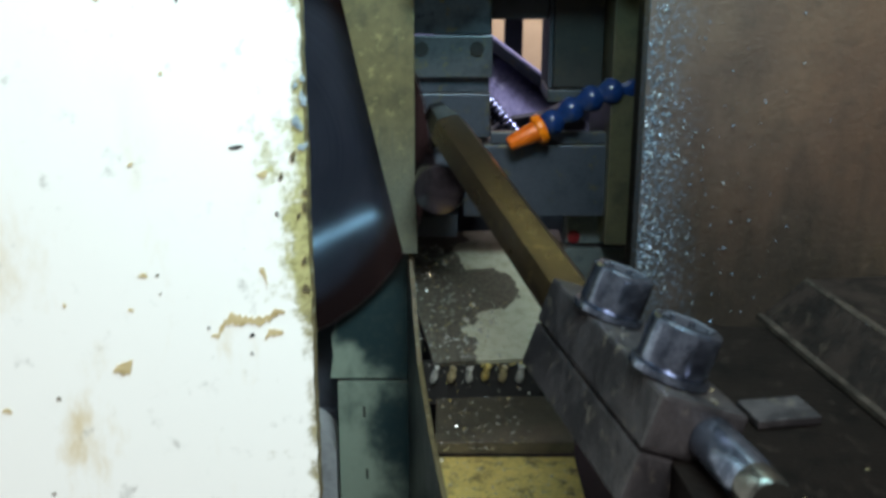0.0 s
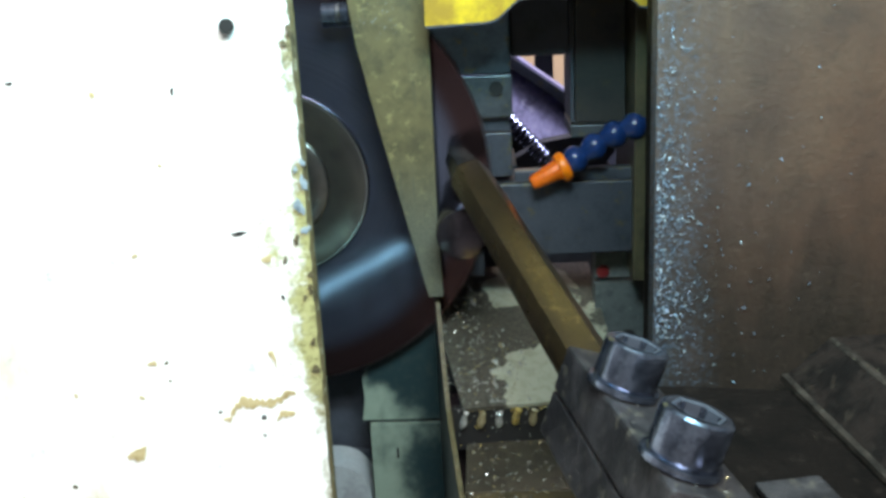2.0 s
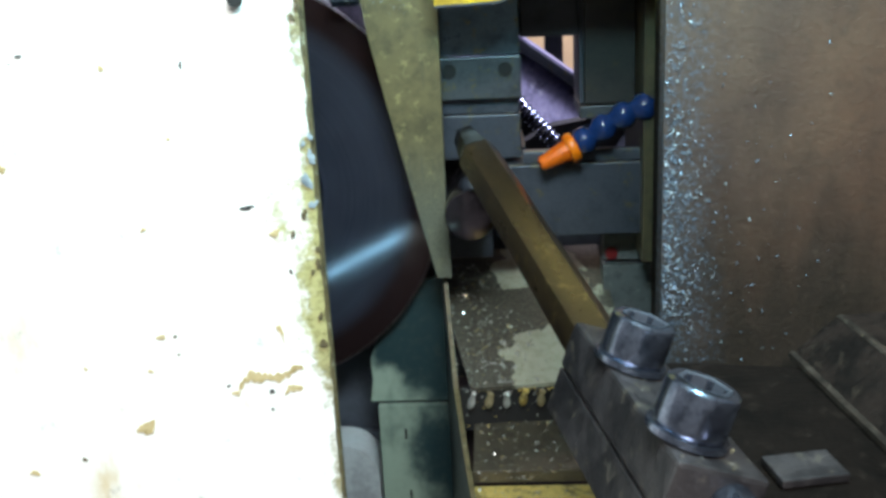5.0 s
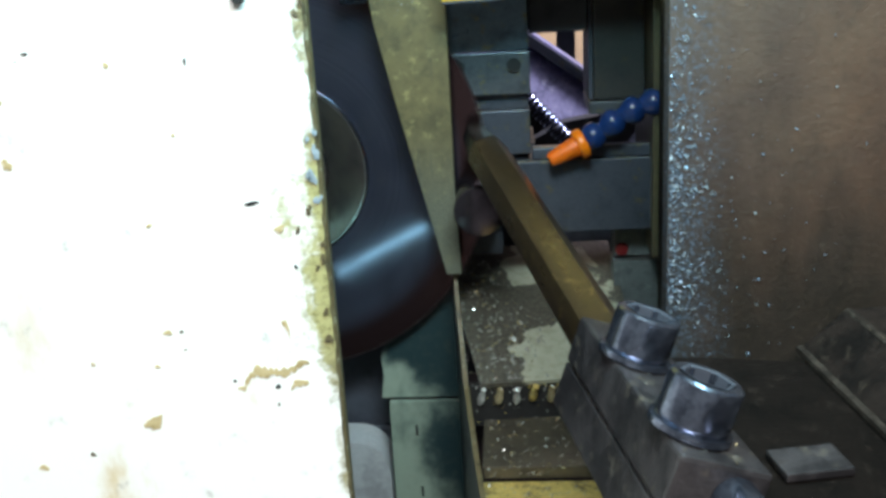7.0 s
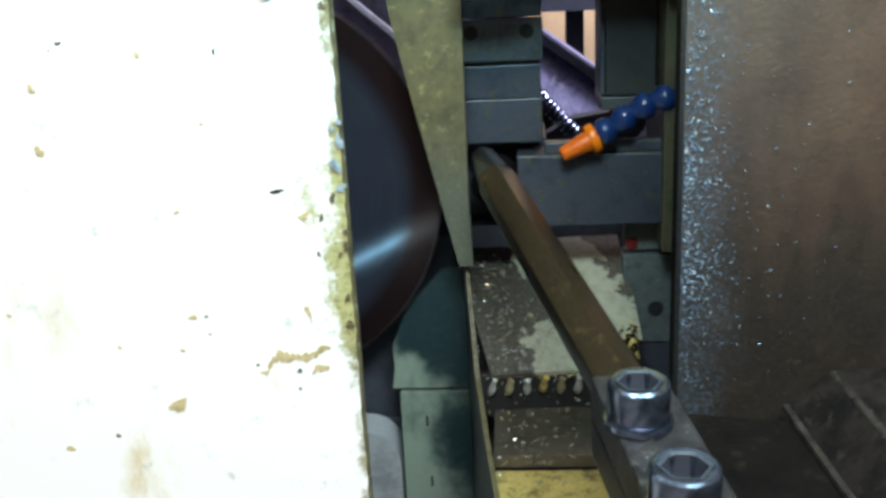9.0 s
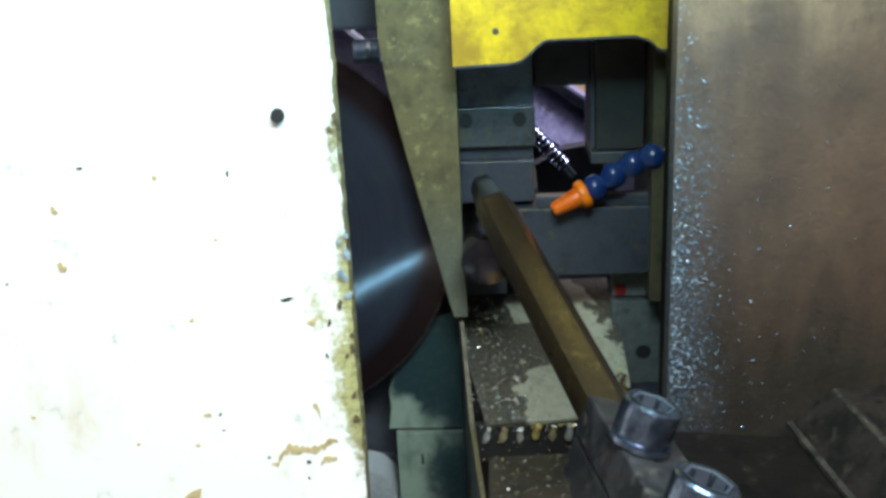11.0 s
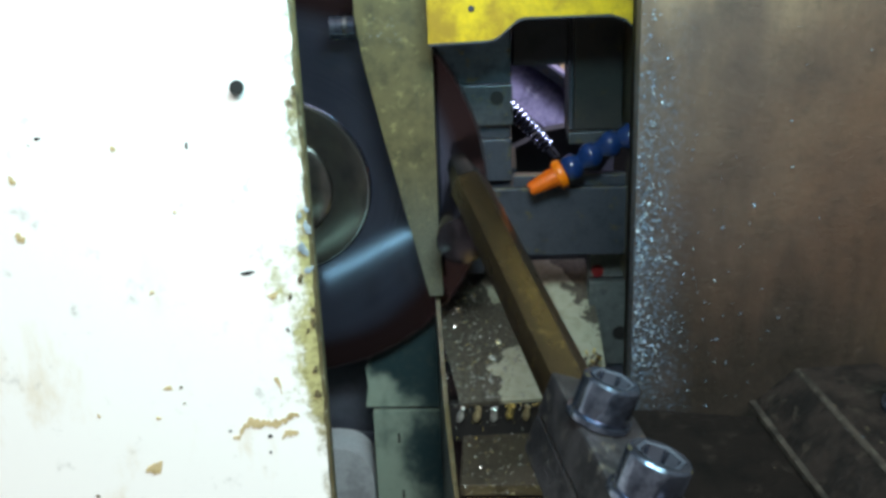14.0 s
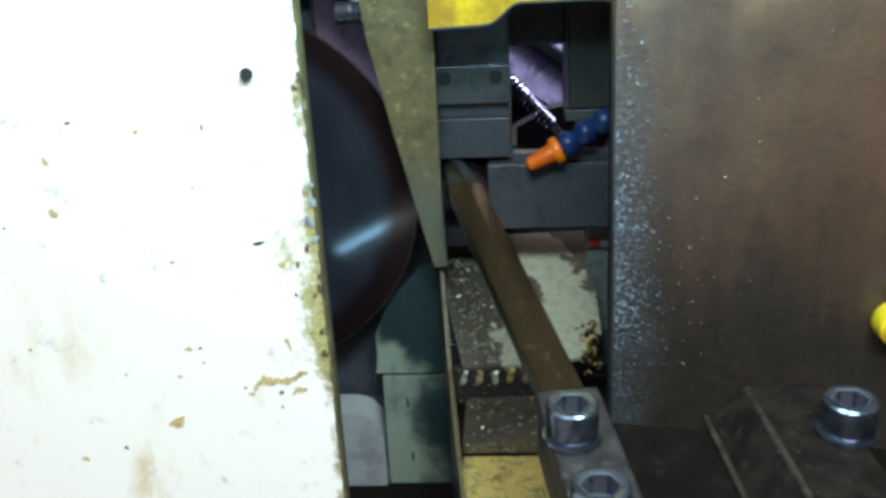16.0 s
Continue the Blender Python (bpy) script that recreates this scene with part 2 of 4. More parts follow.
M = dict(
    olive=guide_olive(), white=white_paint(), panel=panel_brown(), chute=chute_paint(), channel=channel_paint(), blade=blade_steel(),
    rim=worn("flange_steel", (0.22, 0.21, 0.19), (0.12, 0.118, 0.12), 300, 60, rough=(0.16, 0.28), metal=0.95, bump=0.04),
    edge=worn("rusty_edge", (0.115, 0.092, 0.045), (0.040, 0.034, 0.018), 500, 120, bump=0.8, third=(0.28, 0.28, 0.19)),
    steel=worn("oily_dark_steel", (0.082, 0.095, 0.122), (0.042, 0.050, 0.066), 500, 45, rough=(0.26, 0.5), metal=0.5, bump=0.2, third=(0.13, 0.118, 0.060)),
    jaw=worn("jaw_steel", (0.098, 0.112, 0.126), (0.050, 0.058, 0.068), 500, 60, rough=(0.3, 0.5), metal=0.5, bump=0.15, third=(0.15, 0.14, 0.065)),
    post=worn("dark_oily_post", (0.062, 0.062, 0.058), (0.032, 0.034, 0.040), 400, 22, rough=(0.25, 0.42), metal=0.4, bump=0.15, third=(0.085, 0.078, 0.050)),
    bluesteel=worn("wet_blue_steel", (0.085, 0.130, 0.165), (0.042, 0.062, 0.080), 420, 70, rough=(0.2, 0.4), metal=0.6, bump=0.25, third=(0.13, 0.13, 0.06)),
    dark=worn("black_grime", (0.045, 0.051, 0.068), (0.026, 0.030, 0.042), 300, 40, rough=(0.4, 0.7), bump=0.3),
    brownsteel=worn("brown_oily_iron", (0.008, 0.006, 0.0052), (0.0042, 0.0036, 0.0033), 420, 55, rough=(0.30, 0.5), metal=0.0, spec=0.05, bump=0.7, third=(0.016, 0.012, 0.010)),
    block=worn("brown_block_iron", (0.046, 0.041, 0.043), (0.016, 0.0145, 0.0160), 520, 55, 0.38, 0.60, rough=(0.26, 0.48), metal=0.0, spec=0.30, bump=0.8, third=(0.085, 0.074, 0.060)),
    railing=worn("rail_brown_iron", (0.018, 0.0125, 0.0105), (0.0065, 0.005, 0.0045), 480, 60, 0.40, 0.62, rough=(0.36, 0.6), spec=0.10, bump=0.8, third=(0.028, 0.021, 0.016)),
    railedge=worn("rubbed_lit_iron_edge", (0.040, 0.031, 0.025), (0.014, 0.011, 0.009), 480, 90, 0.40, 0.60, rough=(0.36, 0.6), spec=0.15, bump=0.8, third=(0.055, 0.046, 0.036)),
    rod=worn("bronze_brown_rod", (0.070, 0.047, 0.023), (0.024, 0.017, 0.011), 600, 40, rough=(0.20, 0.38), metal=0.65, bump=0.2, third=(0.130, 0.090, 0.040), stretch=(1, 1, 0.25)),
    bright=plain("bright_steel", (0.52, 0.55, 0.58), 0.20, 1.0),
    tread=worn("grimy_tread", (0.062, 0.053, 0.037), (0.028, 0.025, 0.019), 420, 70, rough=(0.3, 0.5), bump=0.5, third=(0.12, 0.105, 0.07)),
    bolt=worn("blackened_bolt", (0.23, 0.26, 0.34), (0.075, 0.088, 0.125), 700, 90, 0.40, 0.62, rough=(0.10, 0.30), metal=0.9, bump=0.1),
    yellow=worn("yellow_cover_paint", (0.78, 0.55, 0.012), (0.36, 0.22, 0.015), 300, 32, 0.40, 0.66, rough=(0.35, 0.5), bump=0.3, third=(0.55, 0.36, 0.02)),
    orange=plain("orange_plastic", (0.78, 0.145, 0.004), 0.38),
    blue=plain("blue_plastic", (0.010, 0.034, 0.135), 0.22),
    cream=worn("cream_wall", (0.46, 0.33, 0.18), (0.36, 0.25, 0.13), 90, 6, rough=(0.6, 0.8)),
    purple=worn("grey_conveyor", (0.25, 0.245, 0.37), (0.10, 0.10, 0.165), 260, 60, rough=(0.3, 0.5), metal=0.3, bump=0.3, third=(0.40, 0.41, 0.52)),
    brass=worn("brass_swarf", (0.70, 0.54, 0.16), (0.16, 0.12, 0.045), 420, 110, 0.48, 0.66, rough=(0.25, 0.5), metal=0.35, bump=0.8, third=(0.62, 0.56, 0.38)),
    grey=worn("grey_rough_casting", (0.105, 0.122, 0.122), (0.052, 0.062, 0.064), 500, 90, rough=(0.35, 0.6), bump=1.0, third=(0.17, 0.19, 0.18)),
    pale=worn("pale_painted_casting", (0.40, 0.42, 0.44), (0.22, 0.23, 0.24), 300, 30, rough=(0.35, 0.5), bump=0.2),
    chip=plain("bright_swarf", (0.76, 0.78, 0.74), 0.22, 0.6),
    bluechip=plain("blue_swarf", (0.21, 0.29, 0.39), 0.36, 0.5),
    goldchip=plain("tan_swarf", (0.56, 0.48, 0.28), 0.26, 0.5),
    billet=worn("dark_billet_steel", (0.085, 0.072, 0.086), (0.036, 0.030, 0.037), 500, 60, rough=(0.12, 0.26), metal=0.85, bump=0.08),
    flake=worn("blue_grey_flake", (0.30, 0.37, 0.42), (0.16, 0.20, 0.22), 500, 150, rough=(0.25, 0.5), bump=0.5),
    stain=worn("bare_brown_patch", (0.54, 0.44, 0.24), (0.34, 0.26, 0.12), 500, 150, bump=0.5),
    postolive=worn("olive_oily_post", (0.115, 0.102, 0.058), (0.055, 0.052, 0.036), 420, 40, rough=(0.28, 0.45), metal=0.3, bump=0.2, third=(0.075, 0.070, 0.050)),
    tip=worn("polished_tip_steel", (0.17, 0.165, 0.15), (0.07, 0.066, 0.055), 600, 70, rough=(0.12, 0.28), metal=0.9, bump=0.08),
    kerf=worn("bright_tooth_steel", (0.40, 0.35, 0.34), (0.22, 0.16, 0.16), 500, 60, rough=(0.22, 0.40), metal=0.7, bump=0.05),
    wornlitsteel=worn("rubbed_lit_steel_edge", (0.30, 0.28, 0.20), (0.10, 0.095, 0.070), 500, 120, rough=(0.3, 0.5), metal=0.5, bump=0.2),
    collar=plain("bright_orange_plastic", (0.90, 0.21, 0.004), 0.34),
    lilac=worn("lilac_casting", (0.52, 0.49, 0.62), (0.26, 0.25, 0.34), 260, 50, rough=(0.3, 0.5), bump=0.3),
    hole=plain("dark_hole", (0.012, 0.012, 0.012), 0.7),
    red=plain("red_plastic", (0.16, 0.012, 0.014), 0.35),
    concrete=worn("workshop_floor", (0.36, 0.36, 0.36), (0.25, 0.25, 0.25), 60, 3, rough=(0.6, 0.85)),
    wall=worn("workshop_wall", (0.72, 0.74, 0.75), (0.60, 0.62, 0.63), 40, 2, rough=(0.7, 0.9)),
)

# ---- builders ----


def finish(name, bm, mat, smooth=False, bevel=0.0):
    if bevel:
        bmesh.ops.bevel(bm, geom=[e for e in bm.edges if e.is_manifold and e.calc_face_angle(0) > 0.5], offset=bevel, segments=2, profile=0.6, affect="EDGES")
    bmesh.ops.recalc_face_normals(bm, faces=bm.faces)
    me = bpy.data.meshes.new(name)
    bm.to_mesh(me)
    bm.free()
    me.materials.append(mat)
    if smooth:
        me.shade_smooth()
        me.set_sharp_from_angle(angle=radians(35))
    return me


def thing(name, label, category, m=None, group="", kind=""):
    ob = new(name)
    ob.empty_display_size = 0.01
    if m:
        ob.matrix_world = m
    return tagged(ob, label, category, group, kind)


def part(name, me, parent, m=None, label=""):
    ob = new(name, me)
    ob.parent = parent
    if m:
        ob.matrix_basis = m
    return tagged(ob, label) if label else ob


def solo(name, me, label, category, m=None, kind="", group=""):
    ob = new(name, me)
    if m:
        ob.matrix_world = m
    return tagged(ob, label, category, group, kind)


def box(x0, x1, y0, y1, z0, z1):
    bm = bmesh.new()
    bmesh.ops.create_cube(bm, size=1)
    for v in bm.verts:
        v.co = Vector(((x0 + x1) / 2 + v.co.x * (x1 - x0), (y0 + y1) / 2 + v.co.y * (y1 - y0), (z0 + z1) / 2 + v.co.z * (z1 - z0)))
    return bm


def slab(outline, depth, axis="y"):
    """A plate: an outline in x and z, from y = 0 back to depth (axis z: outline in x and y, thickness down)."""
    bm = bmesh.new()
    if axis == "y":
        a = [bm.verts.new((x, 0, z)) for x, z in outline]
        b = [bm.verts.new((x, depth, z)) for x, z in outline]
    else:
        a = [bm.verts.new((x, y, 0)) for x, y in outline]
        b = [bm.verts.new((x, y, -depth)) for x, y in outline]
    bm.faces.new(a)
    bm.faces.new(b[::-1])
    for i in range(len(a)):
        j = (i + 1) % len(a)
        bm.faces.new((a[i], a[j], b[j], b[i]))
    return bm


def lathe(profile, n=48, bm=None):
    """Turns a profile of (radius, z) about the z axis; radius 0 closes it."""
    bm = bm or bmesh.new()
    rings = []
    for r, z in profile:
        if r < 1e-6:
            rings.append([bm.verts.new((0, 0, z))])
        else:
            rings.append([bm.verts.new((r * math.cos(2 * math.pi * i / n), r * math.sin(2 * math.pi * i / n), z)) for i in range(n)])
    for a, b in zip(rings, rings[1:]):
        for i in range(n):
            j = (i + 1) % n
            if len(a) == 1 and len(b) == 1:
                continue
            if len(a) == 1:
                bm.faces.new((a[0], b[j], b[i]))
            elif len(b) == 1:
                bm.faces.new((a[i], a[j], b[0]))
            else:
                bm.faces.new((a[i], a[j], b[j], b[i]))
    return bm


def blob(r, n=14, seed=0, depth=0.0003, sx=1.0, sz=1.0):
    """A thin irregular patch in x and z."""
    rnd = random.Random(seed)
    ph = [rnd.uniform(0, 6.28) for _ in range(3)]
    pts = []
    n *= 3
    for i in range(n):
        a = 2 * math.pi * i / n
        k = r * (1 + 0.10 * math.sin(9 * a + ph[1]) + 0.07 * math.sin(14 * a + ph[0])) * (1 + 0.25 * math.sin(2 * a + ph[0]) + 0.16 * math.sin(3 * a + ph[1]) + 0.12 * math.sin(5 * a + ph[2]))
        pts.append((sx * k * math.cos(a), sz * k * math.sin(a)))
    return slab(pts, depth)


def ribbon(path, width, seed, depth=0.0004):
    """A thin ragged strip along a path in x and z."""
    rnd = random.Random(seed)
    fine = []
    for (x0, z0), (x1, z1) in zip(path, path[1:]):
        fine += [(x0 + (x1 - x0) * k / 5, z0 + (z1 - z0) * k / 5) for k in range(5)]
    n = len(fine)
    up = [(x, z + width * rnd.uniform(0.2, 1.0) * (0.35 + math.sin(math.pi * (i + 0.5) / n))) for i, (x, z) in enumerate(fine)]
    dn = [(x, z - width * rnd.uniform(0.2, 1.0) * (0.35 + math.sin(math.pi * (i + 0.5) / n))) for i, (x, z) in enumerate(fine)]
    return slab(up + dn[::-1], depth)


def flakes(name, label, count, where, mats, size=(0.0006, 0.0016), seed=1):
    """Loose swarf: many small curled slivers, placed by where(rnd) -> (place, normal)."""
    rnd = random.Random(seed)
    verts, faces, idx = [], [], []
    for _ in range(count):
        p, nrm = where(rnd)
        q = Vector(nrm).to_track_quat("Z", "Y") @ Euler((rnd.uniform(-0.5, 0.5), rnd.uniform(-0.5, 0.5), rnd.uniform(0, 6.28))).to_quaternion()
        s = size[0] + (size[1] - size[0]) * rnd.random() ** 1.7
        w, th = s * rnd.uniform(0.18, 0.5), s * 0.12
        sweep = rnd.uniform(0.5, 2.8)
        rad = 2 * s / sweep
        k = len(verts)
        m = 0 if rnd.random() < 0.7 else 1
        for i in range(4):
            a = sweep * (i / 3 - 0.5)
            u, h = rad * math.sin(a), rad * (math.cos(a) - math.cos(sweep / 2))
            ww = w * (1.0, 0.9, 0.75, 0.4)[i]
            for v, dh in ((-ww, 0), (ww, 0.2 * ww), (ww, 0.2 * ww + th), (-ww, th)):
                verts.append(Vector(p) + q @ Vector((u, v, h + dh)))
        for i in range(3):
            o = k + 4 * i
            for j in range(4):
                faces.append((o + j, o + (j + 1) % 4, o + 4 + (j + 1) % 4, o + 4 + j))
                idx.append(m)
        faces += [(k + 3, k + 2, k + 1, k), (k + 12, k + 13, k + 14, k + 15)]
        idx += [m, m]
    me = bpy.data.meshes.new(name)
    me.from_pydata(verts, [], faces)
    for m in mats:
        me.materials.append(m)
    me.polygons.foreach_set("material_index", idx)
    return me


# ---- workshop round the machine ----
solo("floor", finish("floor", box(-3, 3, -3, 4, -0.1, 0), M["concrete"]), "grey concrete workshop floor", "floor", kind="structure")
solo("ceiling", finish("ceiling", box(-3, 3, -3, 4, 3.2, 3.3), M["wall"]), "pale workshop ceiling", "ceiling", kind="structure")
solo("wall_north", finish("wall_north", box(-3, 3, 4, 4.1, 0, 3.2), M["cream"]), "cream painted workshop wall behind the machine", "wall", kind="structure")
solo("wall_south", finish("wall_south", box(-3, 3, -3.1, -3, 0, 3.2), M["wall"]), "pale workshop wall", "wall", kind="structure")
solo("wall_west", finish("wall_west", box(-3.1, -3, -3, 4, 0, 3.2), M["wall"]), "pale workshop wall", "wall", kind="structure")
solo("wall_east", finish("wall_east", box(3, 3.1, -3, 4, 0, 3.2), M["wall"]), "pale workshop wall", "wall", kind="structure")

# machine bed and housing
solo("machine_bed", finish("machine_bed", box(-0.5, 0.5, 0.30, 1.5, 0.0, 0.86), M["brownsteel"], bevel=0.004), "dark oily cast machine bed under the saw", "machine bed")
housing = thing("saw_housing", "dark grimy saw housing behind the blade", "housing")
part("back_plate", finish("back_plate", box(-0.5, -0.115, 0.70, 0.72, 0.86, 1.60), M["dark"]), housing)
part("side_plate", finish("side_plate", box(-0.52, -0.50, 0.36, 1.0, 0.86, 1.60), M["dark"]), housing)
part("side_plate", finish("side_plate", box(0.42, 0.44, 0.39, 1.2, 0.86, 1.60), M["dark"]), housing)
part("roof_plate", finish("roof_plate", box(-0.5, 0.42, 0.66, 0.80, 1.245, 1.60), M["dark"], bevel=0.003), housing)

# ---- white guard ----
guard = thing("machine_guard", "white painted steel guard with rust-stained chipped edge", "machine guard", pose(-0.0485, 0.357, 1.25, 0, 0, 10))
gb = bmesh.new()
zs = [-0.40 + 0.0035 * i for i in range(200)]
fr, bk = [], []
for i, z in enumerate(zs):
    j = 0.0009 * noise.noise((0.0, 0.3, z * 160)) + 0.0006 * noise.noise((4.0, 0.3, z * 420))
    fr.append([gb.verts.new((-0.45, 0, z)), gb.verts.new((-0.0016 + j, 0, z)), gb.verts.new((j * 0.6, 0.0016, z)), gb.verts.new((0.0, 0.038, z)), gb.verts.new((-0.45, 0.038, z))])
for a, b in zip(fr, fr[1:]):
    for k in range(4):
        gb.faces.new((a[k], a[k + 1], b[k + 1], b[k]))
gme = finish("panel", gb, M["white"])
gme.materials.append(M["edge"])
for p in gme.polygons:
    if p.center.x > -0.0015:
        p.material_index = 1
part("panel", gme, guard)


def on_guard(x, z, y=-0.0003):
    """A pose on the guard's face, from world x and z."""
    return pose((x + 0.0515 + 0.06 * (-0.0485 - x)) / math.cos(radians(10)), y, z - 1.25)


part("screw_hole", finish("screw_hole", lathe([(0, -0.0002), (0.0022, -0.0002), (0.0026, 0.0004), (0.0026, 0.002), (0, 0.002)], 20), M["hole"]), guard, on_guard(-0.075, 1.2525) @ pose(0, 0, 0, 90), "dark round screw hole")
for i, (x, z, r, sx, sz, mat) in enumerate((
        (-0.127, 1.098, 0.0028, 1.35, 0.75, "stain"), (-0.0695, 1.1700, 0.0016, 0.9, 1.0, "stain"), (-0.0790, 1.1803, 0.0013, 1.8, 0.5, "hole"), (-0.0770, 1.1080, 0.0008, 0.9, 1.3, "hole"),
        (-0.0935, 1.112, 0.0005, 1, 1, "hole"), (-0.0775, 1.1005, 0.0005, 1, 1, "hole"), (-0.0965, 1.2320, 0.0008, 0.7, 1.2, "hole"), (-0.1240, 1.2325, 0.0009, 0.8, 1.4, "stain"),
        (-0.1510, 1.2380, 0.0007, 1.2, 0.8, "hole"), (-0.1640, 1.2010, 0.0014, 1.0, 1.4, "stain"), (-0.1630, 1.2230, 0.0010, 1.1, 1.4, "stain"),
        (-0.065, 1.155, 0.0007, 0.7, 1.4, "hole"), (-0.172, 1.084, 0.0012, 1.2, 0.9, "stain"), (-0.1165, 1.134, 0.0012, 1.0, 0.9, "stain"))):
    part("paint_chip", finish("paint_chip", blob(r, 16, i, 0.0004, sx, sz), M[mat]), guard, on_guard(x, z))

for i, (x, z, w, path) in enumerate((
        (-0.0790, 1.1140, 0.0021, [(-0.0130, -0.0050), (-0.0105, -0.0058), (-0.0095, -0.0020), (-0.0055, 0.0012), (0, 0), (0.0050, -0.0006), (0.0092, 0.0014), (0.0125, 0.0028), (0.0150, 0.0022)]),
        (-0.0690, 1.1080, 0.0015, [(-0.0030, -0.0018), (-0.0012, 0.0004), (0.0020, 0.0006), (0.0046, 0.0002)]),
        (-0.0705, 1.1310, 0.0021, [(-0.0022, 0.0030), (-0.0005, 0.0012), (0.0004, -0.0018), (0.0002, -0.0048)]))):
    part("paint_chip", finish("paint_chip", ribbon(path, w, 90 + i), M["stain"]), guard, on_guard(x, z))
rp = random.Random(44)
for i in range(10):
    part("paint_chip", finish("paint_chip", blob(rp.uniform(0.0003, 0.0009), 8, 130 + i, 0.0004, rp.uniform(0.7, 1.4), rp.uniform(0.7, 1.3)), M[rp.choice(("stain", "stain", "edge"))]), guard, on_guard(rp.uniform(-0.19, -0.075), rp.uniform(1.075, 1.245)))
rp = random.Random(12)
for i in range(16):
    blue = i < 7
    z = rp.gauss(1.194, 0.010) if blue else rp.choice((rp.gauss(1.165, 0.014), rp.uniform(1.09, 1.26)))
    part("paint_chip", finish("paint_chip", blob(rp.uniform(0.0007, 0.0021), 12, 60 + i, 0.0006, rp.uniform(0.6, 1.0), rp.uniform(0.9, 1.7)), M["flake" if blue else "edge"]), guard, pose(-abs(rp.gauss(0.0012, 0.0028)) - 0.001, -0.0005, z - 1.25))

# ---- right panel ----
panel = thing("swarf_shield", "brown oily rusted sheet panel speckled with swarf", "swarf shield", pose(0.0785, 0.388, 1.25, 0, 0, 10))
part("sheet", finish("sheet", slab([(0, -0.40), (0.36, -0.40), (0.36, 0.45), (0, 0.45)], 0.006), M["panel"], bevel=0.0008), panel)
knob = part("yellow_knob", finish("yellow_knob", lathe([(0, 0), (0.0095, 0), (0.0105, 0.0015), (0.0105, 0.0100), (0.0085, 0.0120), (0, 0.0120)], 32), M["yellow"], True), panel, pose(0.1365, 0.0, -0.1390, 90), "dull yellow brass knob")
part("pin", finish("pin", lathe([(0, 0), (0.0030, 0), (0.0034, 0.002), (0.0028, 0.007), (0, 0.0075)], 16), M["chip"], True), knob, pose(0, 0.0160, 0.0))
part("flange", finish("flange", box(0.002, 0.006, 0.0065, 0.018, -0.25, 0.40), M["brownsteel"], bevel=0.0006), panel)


def on_panel(rnd):
    x = abs(rnd.gauss(0, rnd.choice((0.003, 0.004, 0.007, 0.008, 0.008, 0.012, 0.012, 0.035)))) + 0.0005
    z = rnd.choice((rnd.gauss(-0.07, 0.045), rnd.gauss(-0.075, 0.012), rnd.gauss(-0.115, 0.012), rnd.uniform(-0.17, 0.05)))
    if z > 0.02:
        x *= 0.4
    return ((x, -0.0004, min(z, 0.12)), (0, -1, 0))


ob = part("swarf", flakes("swarf", "", 1300, on_panel, [M["bluechip"], M["flake"]], (0.00016, 0.00080), 5), panel, None, "fine bright metal swarf")
ob["kind"] = "stuff"

# ---- blade guide ----
guide = thing("blade_guide", "olive-brown tapered steel guide plate beside the blade", "guide plate", pose(0, 0.612, 0))
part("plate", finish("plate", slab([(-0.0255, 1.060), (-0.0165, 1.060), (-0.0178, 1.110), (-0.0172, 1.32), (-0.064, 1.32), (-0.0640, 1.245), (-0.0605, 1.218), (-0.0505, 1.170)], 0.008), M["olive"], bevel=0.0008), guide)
pin = part("pin", finish("pin", lathe([(0, 0), (0.0065, 0), (0.0072, 0.0008), (0.0072, 0.016), (0, 0.016)], 32), M["bolt"], True), guide, pose(-0.0635, 0.004, 1.2375, 0, -90, 0), "dark round steel pin")
part("groove", finish("groove", lathe([(0.0071, 0.005), (0.0075, 0.0055), (0.0075, 0.0075), (0.0071, 0.008)], 32), M["bright"], True), pin)

ob = part("swarf", flakes("swarf", "", 46, lambda r: ((r.gauss(-0.045, 0.006), -0.0004, r.gauss(1.236, 0.007)), (0, -1, 0)), [M["chip"], M["goldchip"]], (0.0003, 0.0010), 31), guide, None, "clinging bright swarf")
ob["kind"] = "stuff"

# ---- vise ----
vise = thing("vise", "dark oily steel vise block stack over the stock", "vise", pose(0, 0.650, 0))
part("back_block", finish("back_block", box(-0.05, 0.034, 0.03, 0.09, 1.074, 1.128), M["dark"], bevel=0.001), vise)
part("foot", finish("foot", box(-0.028, 0.010, 0.006, 0.03, 1.058, 1.0735), M["dark"], bevel=0.001), vise)
press = thing("pressure_block", "two stacked dark oily steel pressure blocks", "vise block", pose(0, 0.650, 0))
part("lower_spacer", finish("lower_spacer", box(-0.045, 0.0305, -0.0030, 0.05, 1.1285, 1.1570), M["steel"], bevel=0.0008), press)
part("upper_spacer", finish("upper_spacer", box(-0.045, 0.0300, -0.0020, 0.05, 1.1576, 1.1785), M["steel"], bevel=0.0008), press)
jaw = thing("clamp_jaw", "grey-green steel clamping jaw with two bolt holes", "vise jaw", pose(0, 0.6415, 1.168))
part("jaw_plate", finish("jaw_plate", box(-0.045, 0.0315, 0, 0.006, 0.0, 0.0265), M["jaw"], bevel=0.001), jaw)
part("jaw_body", finish("jaw_body", box(-0.045, 0.0310, 0.002, 0.058, 0.0270, 0.085), M["bluesteel"], bevel=0.001), jaw)
# dark insert added so the gap under the jaw reads as shade
part("gap_shade", finish("gap_shade", box(-0.044, 0.0295, 0.0095, 0.050, -0.0130, -0.0004), M["dark"]), jaw)
